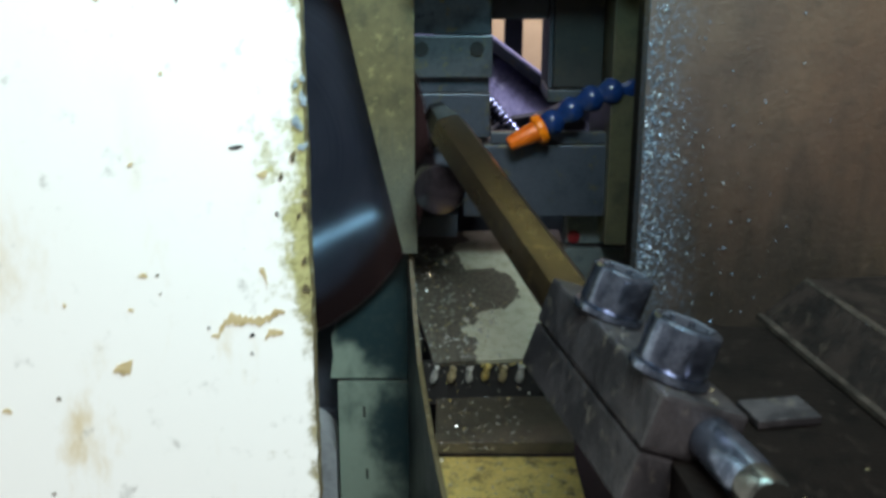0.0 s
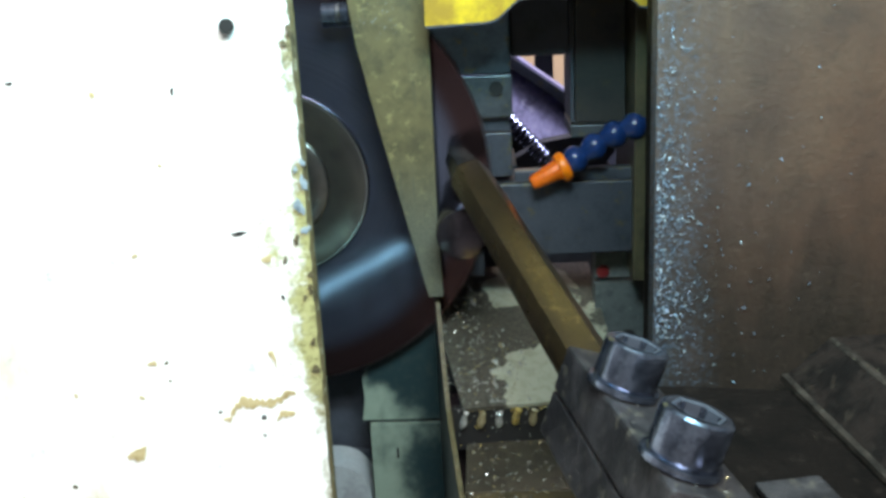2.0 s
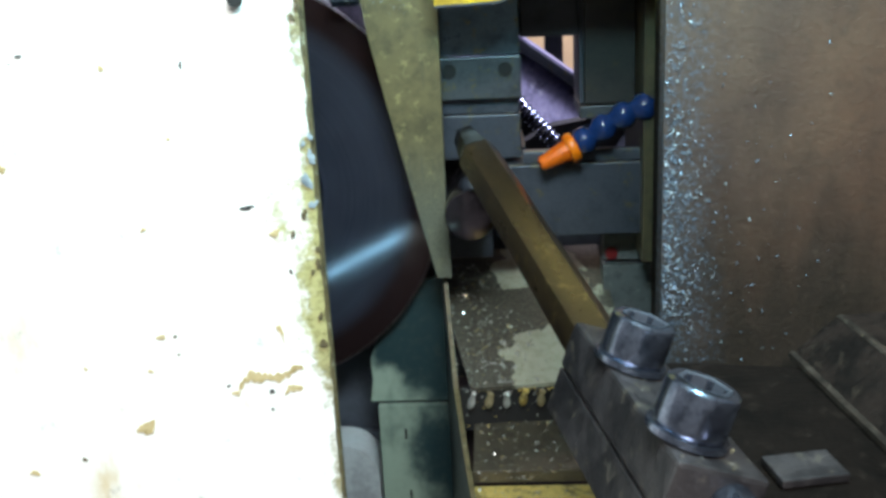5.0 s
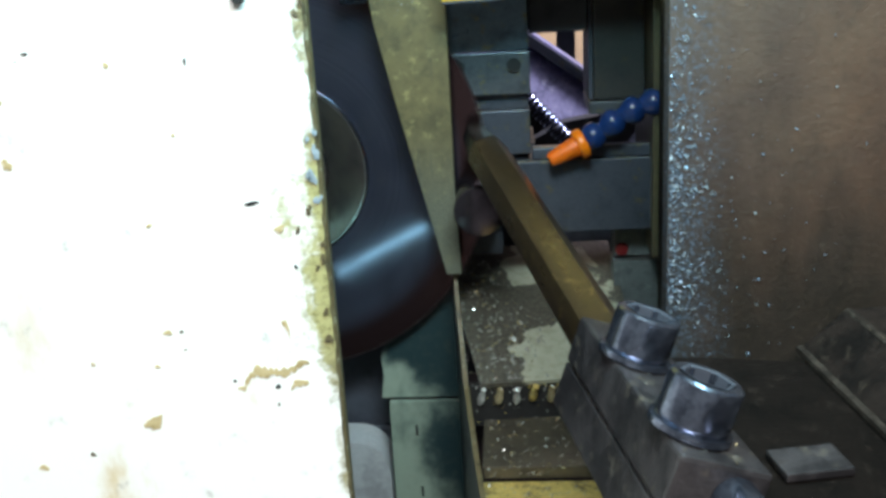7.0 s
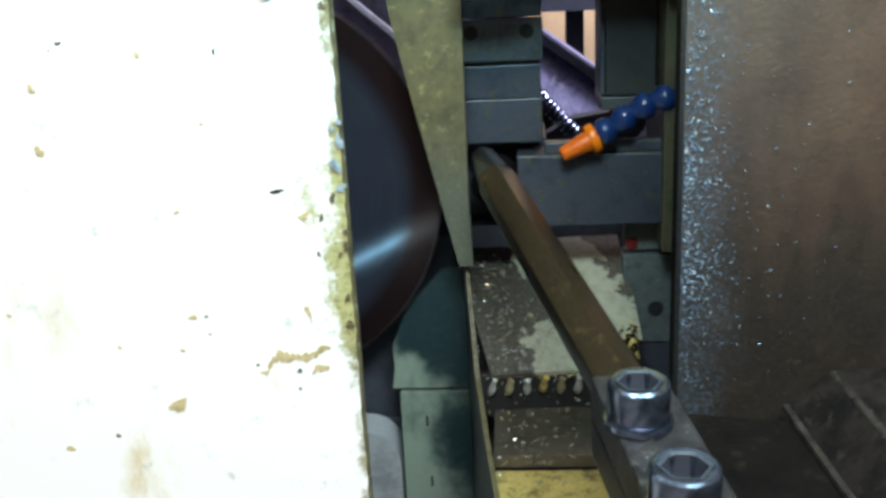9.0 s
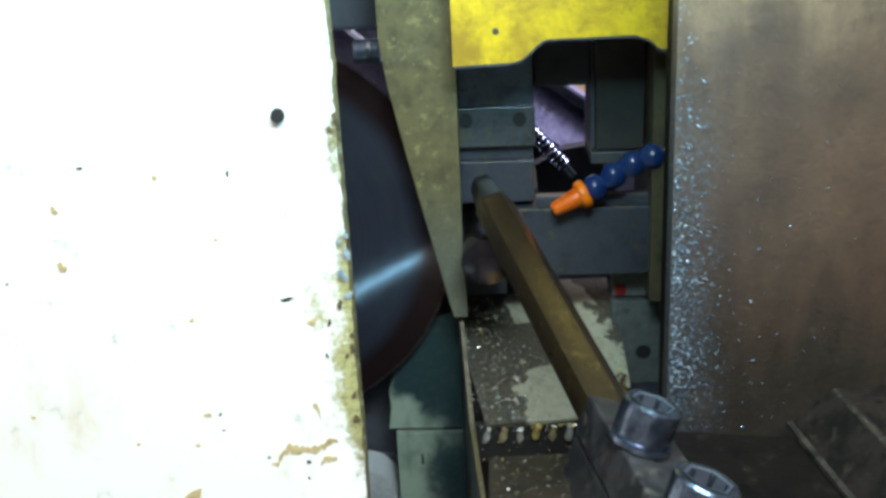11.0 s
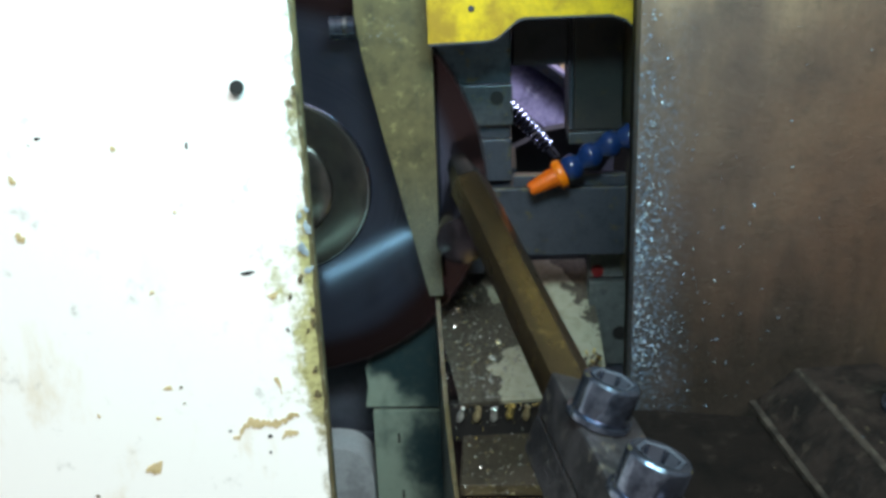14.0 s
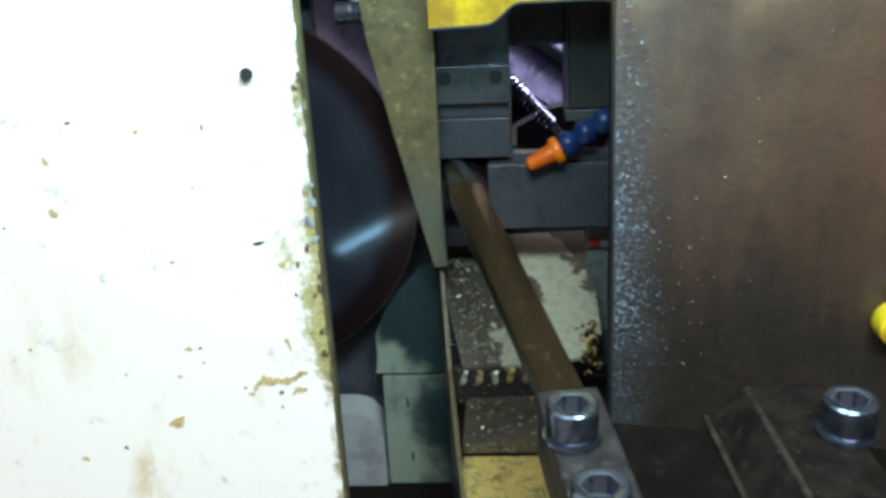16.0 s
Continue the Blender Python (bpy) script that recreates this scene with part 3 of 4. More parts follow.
part("side_plate", finish("side_plate", box(0.0316, 0.0686, 0.0200, 0.0580, 0.0350, 0.085), M["dark"], bevel=0.0012), jaw)
for x in (-0.0135, 0.0215):
    h = part("bolt_hole", finish("bolt_hole", lathe([(0, -0.0001), (0.0026, -0.0001), (0.0038, -0.0006), (0.0044, -0.0006), (0.0044, 0.002), (0, 0.002)], 24), M["hole"], True), jaw, pose(x, 0, 0.0185, 90))
    part("screw", finish("screw", lathe([(0, 0.0008), (0.0016, 0.0006), (0.0020, -0.0004), (0, -0.0004)], 6), M["bolt"], True), h)
fixed = thing("fixed_jaw", "dark steel fixed jaw block with bright worn, highlighted top edge", "vise jaw", pose(0, 0.640, 0))
part("block", finish("block", box(0.0135, 0.128, 0, 0.034, 1.0770, 1.1245), M["steel"], bevel=0.0009), fixed)
part("rear_ledge", finish("rear_ledge", box(0.0312, 0.128, 0.0045, 0.014, 1.1248, 1.1322), M["steel"], bevel=0.001), fixed)
part("base", finish("base", box(-0.06, 0.128, 0.165, 0.21, 0.90, 1.055), M["dark"], bevel=0.001), fixed)
frame_ob = thing("feed_gantry", "dark oily machine frame posts round the feed opening", "machine frame", pose(0, 0.66, 0))
part("post", finish("post", box(0.0725, 0.1045, 0, 0.06, 1.1590, 1.2440), M["post"], bevel=0.001), frame_ob)
part("post", finish("post", box(0.1060, 0.1250, -0.03, 0.06, 1.0600, 1.2440), M["postolive"], bevel=0.001), frame_ob)
part("lintel", finish("lintel", box(-0.05, 0.0690, 0.046, 0.070, 1.2215, 1.2440), M["dark"], bevel=0.001), frame_ob)
part("cross_bar", finish("cross_bar", box(0.069, 0.1055, -0.002, 0.05, 1.1500, 1.1580), M["jaw"], bevel=0.0008), frame_ob)
part("cheek", finish("cheek", box(0.0695, 0.0720, 0.004, 0.055, 1.159, 1.243), M["dark"]), frame_ob)

# pale strips: rubbed steel, with the edges' highlights painted in
for nm, ow, x0, x1, y, z in (("worn_lit_edge", fixed, 0.0145, 0.1275, 0.0004, 1.1243), ("worn_lit_edge", press, -0.044, 0.030, -0.0028, 1.1566), ("worn_lit_edge", press, -0.044, 0.0295, -0.0016, 1.1783), ("worn_lit_edge", fixed, 0.0320, 0.127, 0.0047, 1.1321)):
    rw = random.Random(int(z * 1e4))
    bm = bmesh.new()
    x = x0
    while x < x1 - 0.002:
        w = min(rw.uniform(0.004, 0.022), x1 - x)
        b2 = box(x, x + w, y, y + 0.0006, z, z + rw.uniform(0.0003, 0.0006))
        me = bpy.data.meshes.new("tmp")
        b2.to_mesh(me)
        b2.free()
        bm.from_mesh(me)
        bpy.data.meshes.remove(me)
        x += w + rw.uniform(0.0005, 0.006)
    part(nm, finish(nm, bm, M["wornlitsteel"]), ow, None, "bright worn edge with painted highlight")

# ---- yellow cover ----
cover = thing("yellow_cover", "bright yellow painted cover with curved lower edge", "machine cover", pose(0, 0.585, 0))
out = [(-0.0175, 1.2302), (0.0160, 1.2312)]
for i in range(9):
    k = i / 8
    s = k * k * (3 - 2 * k)
    out.append((0.0184 + 0.0203 * k, 1.2315 + 0.0124 * s))
out += [(0.0882, 1.2442), (0.0961, 1.2414), (0.1023, 1.2358), (0.123, 1.2358), (0.123, 1.36), (-0.0175, 1.36)]
part("sheet", finish("sheet", slab(out, 0.003), M["yellow"], bevel=0.0005), cover)
part("edge_strip", finish("edge_strip", slab([(x, z - 0.0007) for x, z in out[:-2]] + [(x, z + 0.0006) for x, z in out[-3::-1]], 0.0016), M["dark"], bevel=0.0003), cover, pose(0, -0.0018, 0), "dirty lower edge")
part("rivet", finish("rivet", lathe([(0, 0.0012), (0.0014, 0.0008), (0.0020, 0), (0, 0)], 16), M["dark"], True), cover, pose(0.0080, 0, 1.2500, 90))

# ---- coolant hose ----
hose = thing("coolant_hose", "blue segmented coolant hose with orange nozzle", "coolant hose")


def along(p, q):
    d = Vector(q) - Vector(p)
    return Matrix.Translation(p) @ d.to_track_quat("Z", "Y").to_matrix().to_4x4()


pts = [(0.0643, 0.632, 1.1379), (0.0765, 0.632, 1.1455), (0.0882, 0.632, 1.1537), (0.1004, 0.632, 1.1592), (0.1125, 0.634, 1.1623), (0.1247, 0.64, 1.1643)]
tip = (0.0419, 0.628, 1.1277)
part("nozzle", finish("nozzle", lathe([(0.0025, -0.0005), (0.0040, 0), (0.0047, 0.0015), (0.0066, 0.017), (0.0070, 0.0195), (0.0084, 0.0200), (0.0086, 0.0240), (0.0078, 0.0250), (0.0045, 0.0258), (0, 0.024)], 40), M["orange"], True), hose, along(tip, pts[0]), "orange tapered nozzle")
part("collar", finish("collar", lathe([(0.0070, 0.0192), (0.0090, 0.0192), (0.0097, 0.0205), (0.0098, 0.0232), (0.0092, 0.0246), (0.0060, 0.0250), (0.0060, 0.0192)], 40), M["collar"], True), hose, along(tip, pts[0]), "bright orange collar of the nozzle")
seg = finish("segment", lathe([(0, -0.002), (0.0052, -0.002), (0.0062, 0.0005), (0.0082, 0.0035), (0.0088, 0.0068), (0.0080, 0.0098), (0.0058, 0.0118), (0.0050, 0.0135), (0, 0.0135)], 36), M["blue"], True)
for p, q in zip(pts, pts[1:]):
    part("segment", seg, hose, along(p, q))

# ---- stop arm: moves as one ----
ARM = pose(0, 0, 0)
arm = thing("stop_arm", "brown oily stop arm plate with a raised rail", "stop arm", ARM)
clamp = thing("rod_clamp", "dark iron clamp block holding a long bronze rod", "rod clamp", ARM)
ROD = Vector((-0.0062, 0.617, 1.1475))
RODN = Vector((0.0575, 0.410, 1.1125))
rd = (RODN - ROD).normalized()
rodm = along(ROD, RODN)


def hexed(profile):
    """A turned profile with its flanks drawn to six soft flats."""
    bm = lathe(profile, 48)
    for v in bm.verts:
        a = math.atan2(v.co.y, v.co.x) % (math.pi / 3) - math.pi / 6
        k = 1.01 * (math.cos(math.pi / 6) / math.cos(a)) ** 0.75
        v.co.x, v.co.y = v.co.x * k, v.co.y * k
    return bm


rod = part("stop_rod", finish("stop_rod", hexed([(0, 0.0355), (0.0120, 0.0355), (0.0120, 0.10), (0.0120, 0.20), (0.0120, 0.318), (0.0112, 0.320), (0, 0.320)]), M["rod"], True), clamp, rodm @ pose(0, 0, 0, 0, 0, 34), "brown bronze-coloured hexagonal rod")
part("rod_tip", finish("rod_tip", hexed([(0, 0), (0.0072, 0), (0.0082, 0.0012), (0.0090, 0.0120), (0.0108, 0.0280), (0.0119, 0.0350), (0, 0.0350)]), M["tip"], True), rod, None, "rubbed bright end of the rod")
yaw = 9.8
blk = part("clamp_block", finish("clamp_block", box(-0.0100, 0.0200, -0.040, 0.076, -0.0188, 0.0), M["block"], bevel=0.0016), clamp, pose(0.0730, 0.310, 1.1195, 0, 0, yaw))
part("clamp_base", finish("clamp_base", box(-0.0096, 0.0200, -0.0396, 0.076, -0.038, -0.0198), M["block"], bevel=0.0012), clamp, pose(0.0730, 0.310, 1.1195, 0, 0, yaw))
screw = part("set_screw", finish("set_screw", lathe([(0, 0), (0.0072, 0), (0.0074, 0.001), (0.0074, 0.026), (0.0068, 0.0275), (0.0068, 0.036), (0.0058, 0.0372), (0, 0.0372)], 36), M["bolt"], True), blk, pose(0.0105, -0.0395, -0.0100, 90), "steel screw standing out of the block")
part("screw_end", finish("screw_end", lathe([(0.0066, 0.0280), (0.0070, 0.0282), (0.0070, 0.0358), (0.0060, 0.0376), (0, 0.0378)], 36), M["tip"], True), screw, None, "bright worn screw end")
bolt_me = finish("cap_screw", lathe([(0, 0.0060), (0.0066, 0.0060), (0.0070, 0.0147), (0.0082, 0.0152), (0.0104, 0.0152), (0.0115, 0.0144), (0.0118, 0.0130), (0.0118, 0.0012), (0.0113, 0.0), (0, 0.0)], 48), M["bolt"], True)
sock_me = finish("hex_socket", lathe([(0, 0.0065), (0.0070, 0.0065), (0.0076, 0.0150), (0.0083, 0.0154), (0.0090, 0.0154)], 6), M["dark"])
wash_me = finish("washer", lathe([(0.006, 0), (0.0132, 0), (0.0134, 0.0006), (0.0131, 0.0022), (0.006, 0.0022)], 48), M["bolt"], True)
for x, y in ((0.0665, 0.346), (0.0760, 0.290), (0.1860, 0.3540)):
    s = part("cap_screw", bolt_me, clamp if x < 0.1 else arm, pose(x, y, 1.1225 if x < 0.1 else 1.1200), "dark steel socket head cap screw")
    part("hex_socket", sock_me, s)
    part("washer", wash_me, s, pose(0, 0, -0.0023))
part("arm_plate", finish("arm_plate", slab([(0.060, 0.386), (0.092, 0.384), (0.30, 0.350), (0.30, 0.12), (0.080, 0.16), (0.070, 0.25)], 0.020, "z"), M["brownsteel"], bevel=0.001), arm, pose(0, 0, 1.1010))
rail = part("rail", finish("rail", slab([(0, 0), (0.0015, 0.0020), (0.0175, 0.0160), (0.054, 0.0160), (0.054, 0)], 0.30), M["railing"], bevel=0.0012), arm, pose(0.1705, 0.0902, 1.1015, 0, 0, 7.5))
# paler rubbed strips that paint in the rail's lit edges
part("lip", finish("lip", slab([(-0.0016, 0), (0.0012, 0), (0.0012, 0.0022), (-0.0012, 0.0018)], 0.2995), M["railedge"], bevel=0.0004), rail, pose(-0.0005, 0.0003, 0.0002))
part("worn_lit_edge", finish("worn_lit_edge", slab([(0.0168, 0.0158), (0.0176, 0.0166), (0.0196, 0.0166), (0.0196, 0.0158)], 0.2990), M["railedge"], bevel=0.0003), rail, pose(0, 0.0005, 0), "rubbed upper edge, its lit line painted in")
part("tag_plate", finish("tag_plate", box(-0.011, 0.011, -0.008, 0.008, 0, 0.003), M["block"], bevel=0.0006), arm, pose(0.110, 0.298, 1.1015, 0, 0, 10), "dull metal tag plate")


def on_block(rnd):
    v = Matrix.LocRotScale((0.0730, 0.310, 1.1197), Euler((0, 0, radians(yaw))), None) @ Vector((rnd.uniform(-0.009, 0.018), rnd.uniform(-0.038, 0.074), 0))
    return (v, (0, 0, 1))


ob = part("swarf", flakes("swarf", "", 90, on_block, [M["goldchip"], M["chip"]], (0.0003, 0.0009), 8), clamp, None, "scattered fine swarf")
ob["kind"] = "stuff"



def on_arm(rnd):
    if rnd.random() < 0.5:
        return ((rnd.uniform(0.095, 0.29), rnd.uniform(0.17, 0.345), 1.1012), (0, 0, 1))
    u, y = rnd.uniform(0.016, 0.050), rnd.uniform(0.05, 0.285)
    return ((0.1705 + u * 0.991 - y * 0.131, 0.0902 + u * 0.131 + y * 0.991, 1.1178), (0, 0, 1))


ob = part("swarf", flakes("swarf", "", 90, on_arm, [M["goldchip"], M["bluechip"]], (0.0002, 0.0008), 14), arm, None, "scattered fine swarf")
ob["kind"] = "stuff"

# ---- chute and lower parts ----
CH = pose(0.012, 0.690, 1.0440, 18.5, 0, 4)
chute = thing("discharge_chute", "cream painted steel chute worn to brown metal", "chute", CH)
part("chute_plate", finish("chute_plate", slab([(-0.045, 0.0), (-0.045, 0.014), (0.074, 0.014), (0.074, -0.06), (0.072, -0.100), (0.054, -0.123), (0.030, -0.126), (-0.026, -0.128)], 0.003, "z"), M["chute"], bevel=0.0006), chute)


def on_chute(rnd):
    x, y = rnd.choice(((-0.020, -0.045), (-0.012, -0.075), (-0.018, -0.105), (-0.002, -0.112), (0.006, -0.085), (-0.024, -0.02)))
    v = Vector((max(min(rnd.gauss(x, 0.010), 0.05), -0.034), max(min(rnd.gauss(y, 0.014), -0.004), -0.124), 0.0003))
    return (v, (0, 0, 1))


ob = part("swarf", flakes("swarf", "", 600, on_chute, [M["chip"], M["goldchip"]], (0.0004, 0.0019), 3), chute, None, "bright curled swarf")
ob["kind"] = "stuff"
comb = thing("comb_strip", "dark strip with a row of bright comb teeth", "comb strip", pose(0.0, 0.566, 0.998, 0, 0, 4))
part("strip", finish("strip", box(-0.012, 0.062, 0.004, 0.010, -0.024, 0.004), M["hole"], bevel=0.0006), comb)
rt = random.Random(27)
for i in range(6):
    bm = lathe([(0, -0.0100), (0.0016, -0.0096), (0.0027, -0.0075), (0.0031, -0.0040), (0.0021, 0.0005), (0.0024, 0.0035), (0, 0.0040)], 9)
    for v in bm.verts:
        v.co += 0.0009 * noise.noise_vector(v.co * 420 + Vector((9.0 * i, 0, 0)))
    part("tooth", finish("tooth", bm, M[("chip", "goldchip", "chip", "brass", "goldchip", "chip")[i]]), comb, pose(-0.0045 + 0.0106 * i, 0.0008, rt.uniform(-0.001, 0.001), 12 + rt.uniform(-8, 8), rt.uniform(-14, 14), rt.uniform(0, 90)) @ Matrix.Diagonal((rt.uniform(0.6, 0.85), 0.9, rt.uniform(0.7, 0.95), 1)))
ob = part("swarf", flakes("swarf", "", 90, lambda r: ((r.uniform(-0.010, 0.058), r.uniform(-0.003, 0.005), r.choice((0.0045, r.uniform(-0.022, 0.004)))), (0, -0.7, 0.7)), [M["chip"], M["brass"]], (0.0004, 0.0015), 77), comb, None, "bright swarf caught between the teeth")
ob["kind"] = "stuff"
step = thing("step_plate", "dark oily step plate covered in swarf", "step plate", pose(0, 0, 0))
part("tread", finish("tread", box(-0.0045, 0.075, 0.513, 0.574, 0.9700, 0.9780), M["tread"], bevel=0.001), step)
part("front", finish("front", box(-0.0040, 0.075, 0.38, 0.511, 0.962, 0.9700), M["brass"], bevel=0.001), step, None, "yellow swarf-covered lower step")


def on_step(rnd):
    if rnd.random() < 0.55:
        return ((rnd.uniform(-0.003, 0.05), rnd.uniform(0.502, 0.572), 0.9783), (0, 0, 1))
    return ((rnd.uniform(-0.003, 0.06), rnd.uniform(0.40, 0.510), 0.9703), (0, 0, 1))


ob = part("swarf", flakes("swarf", "", 330, on_step, [M["chip"], M["goldchip"]], (0.0003, 0.0018), 9), step, None, "bright swarf")
ob["kind"] = "stuff"
divider = thing("divider_sheet", "thin worn sheet metal divider beside the chute", "divider sheet", pose(0, 0, 0))
bm = bmesh.new()
prev = None
for y, z in ((0.640, 1.052), (0.630, 1.058), (0.620, 1.055), (0.605, 1.040), (0.585, 1.020), (0.565, 1.004), (0.50, 0.99), (0.40, 0.985)):
    x = -0.0245 + (0.640 - y) * 0.12
    row = [bm.verts.new((x, y, z)), bm.verts.new((x + 0.0022, y, z)), bm.verts.new((x + 0.0022, y, 0.87)), bm.verts.new((x, y, 0.87))]
    if prev:
        for k in range(4):
            bm.faces.new((prev[k], prev[(k + 1) % 4], row[(k + 1) % 4], row[k]))
    else:
        bm.faces.new(row)
    prev = row
bm.faces.new(prev[::-1])
part("sheet", finish("sheet", bm, M["block"]), divider)
bm = bmesh.new()
prev = None
for y, z in ((0.640, 1.052), (0.630, 1.058), (0.620, 1.055), (0.605, 1.040), (0.585, 1.020), (0.565, 1.004), (0.50, 0.99), (0.40, 0.985)):
    x = -0.0245 + (0.640 - y) * 0.12
    row = [bm.verts.new((x - 0.0003, y - 0.0004, z)), bm.verts.new((x + 0.0025, y - 0.0004, z)), bm.verts.new((x + 0.0025, y, z + 0.0012)), bm.verts.new((x - 0.0003, y, z + 0.0012))]
    if prev:
        for k in range(4):
            bm.faces.new((prev[k], prev[(k + 1) % 4], row[(k + 1) % 4], row[k]))
    prev = row
part("worn_lit_edge", finish("worn_lit_edge", bm, M["edge"]), divider, None, "worn bare top edge")
channel = thing("coolant_channel", "pale green painted channel, dark teal to the right and top", "coolant channel", pose(0, 0.645, 0))
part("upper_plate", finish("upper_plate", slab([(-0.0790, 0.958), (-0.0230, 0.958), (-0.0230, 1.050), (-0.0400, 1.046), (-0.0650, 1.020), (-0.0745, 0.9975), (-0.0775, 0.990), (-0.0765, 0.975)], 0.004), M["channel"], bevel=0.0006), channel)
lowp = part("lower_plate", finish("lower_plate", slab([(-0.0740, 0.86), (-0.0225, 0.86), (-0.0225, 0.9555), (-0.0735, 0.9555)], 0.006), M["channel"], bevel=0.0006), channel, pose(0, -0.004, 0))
for x, z in ((-0.0555, 0.934), (-0.0545, 0.885)):
    part("notch", finish("notch", box(-0.0008, 0.0008, -0.0004, 0.001, -0.004, 0.004), M["hole"]), lowp, pose(x, 0, z))
part("back", finish("back", box(-0.12, -0.0235, 0.03, 0.034, 0.86, 1.06), M["dark"]), channel)
pan = thing("drip_pan", "pale painted casting below the blade", "casting", pose(0, 0.637, 0))
part("shell", finish("shell", slab([(-0.20, 0.86), (-0.0760, 0.86)] + [(-0.101 + 0.025 * math.cos(radians(9 * i)), 0.901 + 0.026 * math.sin(radians(9 * i))) for i in range(11)] + [(-0.20, 0.93)], 0.03), M["pale"], True, 0.003), pan)
part("rear_wall", finish("rear_wall", box(-0.20, -0.078, 0.031, 0.036, 0.86, 0.922), M["dark"], bevel=0.001), pan)

# side casting beside the chute
cast = thing("side_casting", "grey rough casting with a small drilled hole", "casting", pose(0, 0.664, 0))
part("upper", finish("upper", slab([(0.0845, 1.052), (0.135, 1.052), (0.135, 1.076), (0.0860, 1.076)], 0.02), M["grey"], bevel=0.001), cast, pose(0, -0.002, 0))
part("lower", finish("lower", slab([(0.0850, 0.985), (0.135, 0.985), (0.135, 1.049), (0.0840, 1.049)], 0.02), M["grey"], bevel=0.001), cast, pose(0, -0.006, 0))
part("drilled_hole", finish("drilled_hole", lathe([(0, 0.0002), (0.0042, 0.0002), (0.0050, -0.0004), (0.0054, 0.0006), (0, 0.001)], 20), M["hole"], True), cast, pose(0.1065, -0.0062, 1.0100, 90))
part("foot", finish("foot", box(0.083, 0.135, -0.004, 0.02, 0.955, 0.984), M["dark"], bevel=0.001), cast)
part("indicator", finish("indicator", lathe([(0, 0), (0.0045, 0), (0.0040, 0.0015), (0, 0.002)], 20), M["red"], True), cast, pose(0.0900, -0.0025, 1.0565, 90), "small red button")
rag = solo("swarf_clump", flakes("swarf_clump", "", 210, lambda r: ((0.082 + r.gauss(0, 0.003), 0.596 + r.gauss(0, 0.018), 1.008 + r.gauss(0, 0.006)), (r.uniform(-1, 1), -1, r.uniform(0, 1))), [M["rod"], M["brass"]], (0.0010, 0.0038), 21), "clump of tan swarf beside the chute", "swarf", kind="stuff")

# ---- behind the feed opening ----
conv = thing("feed_conveyor", "grey-purple feed channel sloping behind the vise", "conveyor", pose(0.066, 0.985, 1.124, 0, 36, 0))
part("trough", finish("trough", slab([(-0.16, -0.036), (0.075, -0.036), (0.075, 0.018), (-0.16, 0.018)], 0.010), M["purple"], bevel=0.001), conv, pose(0, 0.012, 0, -32))
part("top_rail", finish("top_rail", box(-0.16, 0.09, -0.004, 0.03, 0.0, 0.012), M["purple"], bevel=0.001), conv, pose(0, 0.012, 0.009))
part("rail_face", finish("rail_face", box(-0.16, 0.09, -0.008, -0.0045, 0.0005, 0.010), M["steel"], bevel=0.0008), conv, pose(0, 0.012, 0.009))
part("bracket", finish("bracket", slab([(-0.005, -0.085), (0.078, -0.095), (0.080, 0.002), (0.052, 0.010), (0.042, -0.012), (0.020, -0.034)], 0.020), M["hole"], bevel=0.002), conv, pose(0, -0.045, 0.008))
part("lower_beam", finish("lower_beam", box(-0.12, 0.10, 0.012, 0.05, -0.12, -0.016), M["hole"], bevel=0.002), conv)
spring = thing("tension_spring", "bright coiled steel tension spring", "spring")
bm = bmesh.new()
P, Q = Vector((0.026, 0.92, 1.1260)), Vector((0.0670, 0.92, 1.0795))
sm = along(P, Q)
L = (Q - P).length
prev = None
NT, TP = 12, 12
for i in range(NT * TP + 1):
    a = 2 * math.pi * i / TP
    c = Vector((0.0070 * math.cos(a), 0.0070 * math.sin(a), L * i / (NT * TP)))
    u, w = Vector((math.cos(a), math.sin(a), 0)), Vector((0, 0, 1))
    row = [bm.verts.new(sm @ (c + 0.0015 * (math.cos(k * math.pi / 3) * u + math.sin(k * math.pi / 3) * w))) for k in range(6)]
    if prev:
        for k in range(6):
            bm.faces.new((prev[k], prev[(k + 1) % 6], row[(k + 1) % 6], row[k]))
    prev = row
part("coil", finish("coil", bm, M["bolt"], True), spring)
rear = thing("rear_frame", "dark rear frame with cream wall panel showing between its posts", "machine frame", pose(0, 1.2, 0))
part("post", finish("post", box(0.073, 0.094, 0, 0.02, 0.0, 1.30), M["dark"]), rear)
part("post", finish("post", box(-0.04, 0.028, 0, 0.02, 0.0, 1.30), M["dark"]), rear)
part("post", finish("post", box(0.160, 0.25, 0, 0.02, 0.0, 1.30), M["dark"]), rear)
part("beam", finish("beam", box(-0.3, 0.4, -0.022, -0.002, 1.170, 1.30), M["dark"]), rear)
part("lower_plate", finish("lower_plate", box(-0.3, 0.4, -0.022, -0.002, 0.0, 1.098), M["dark"]), rear)
# cream panel added nearer the lamp, standing in for the cream wall
solo("cream_wall_panel", finish("cream_wall_panel", box(-0.2, 0.5, 1.45, 1.8, 0.0, 1.7), M["cream"], bevel=0.004), "cream painted wall panel added behind the machine", "cabinet")
rib = thing("ribbed_casting", "pale grey-violet ribbed casting behind the blade", "casting", pose(-0.130, 1.10, 1.215))
part("body", finish("body", box(-0.08, 0.075, 0, 0.03, -0.36, 0.09), M["lilac"], bevel=0.002), rib)
for k in range(4):
    part("rib", finish("rib", box(-0.085, 0.085, -0.014, -0.001, 0, 0.007), M["pale"], bevel=0.001), rib, pose(0, 0, 0.055 - 0.034 * k, 0, 42, 0))
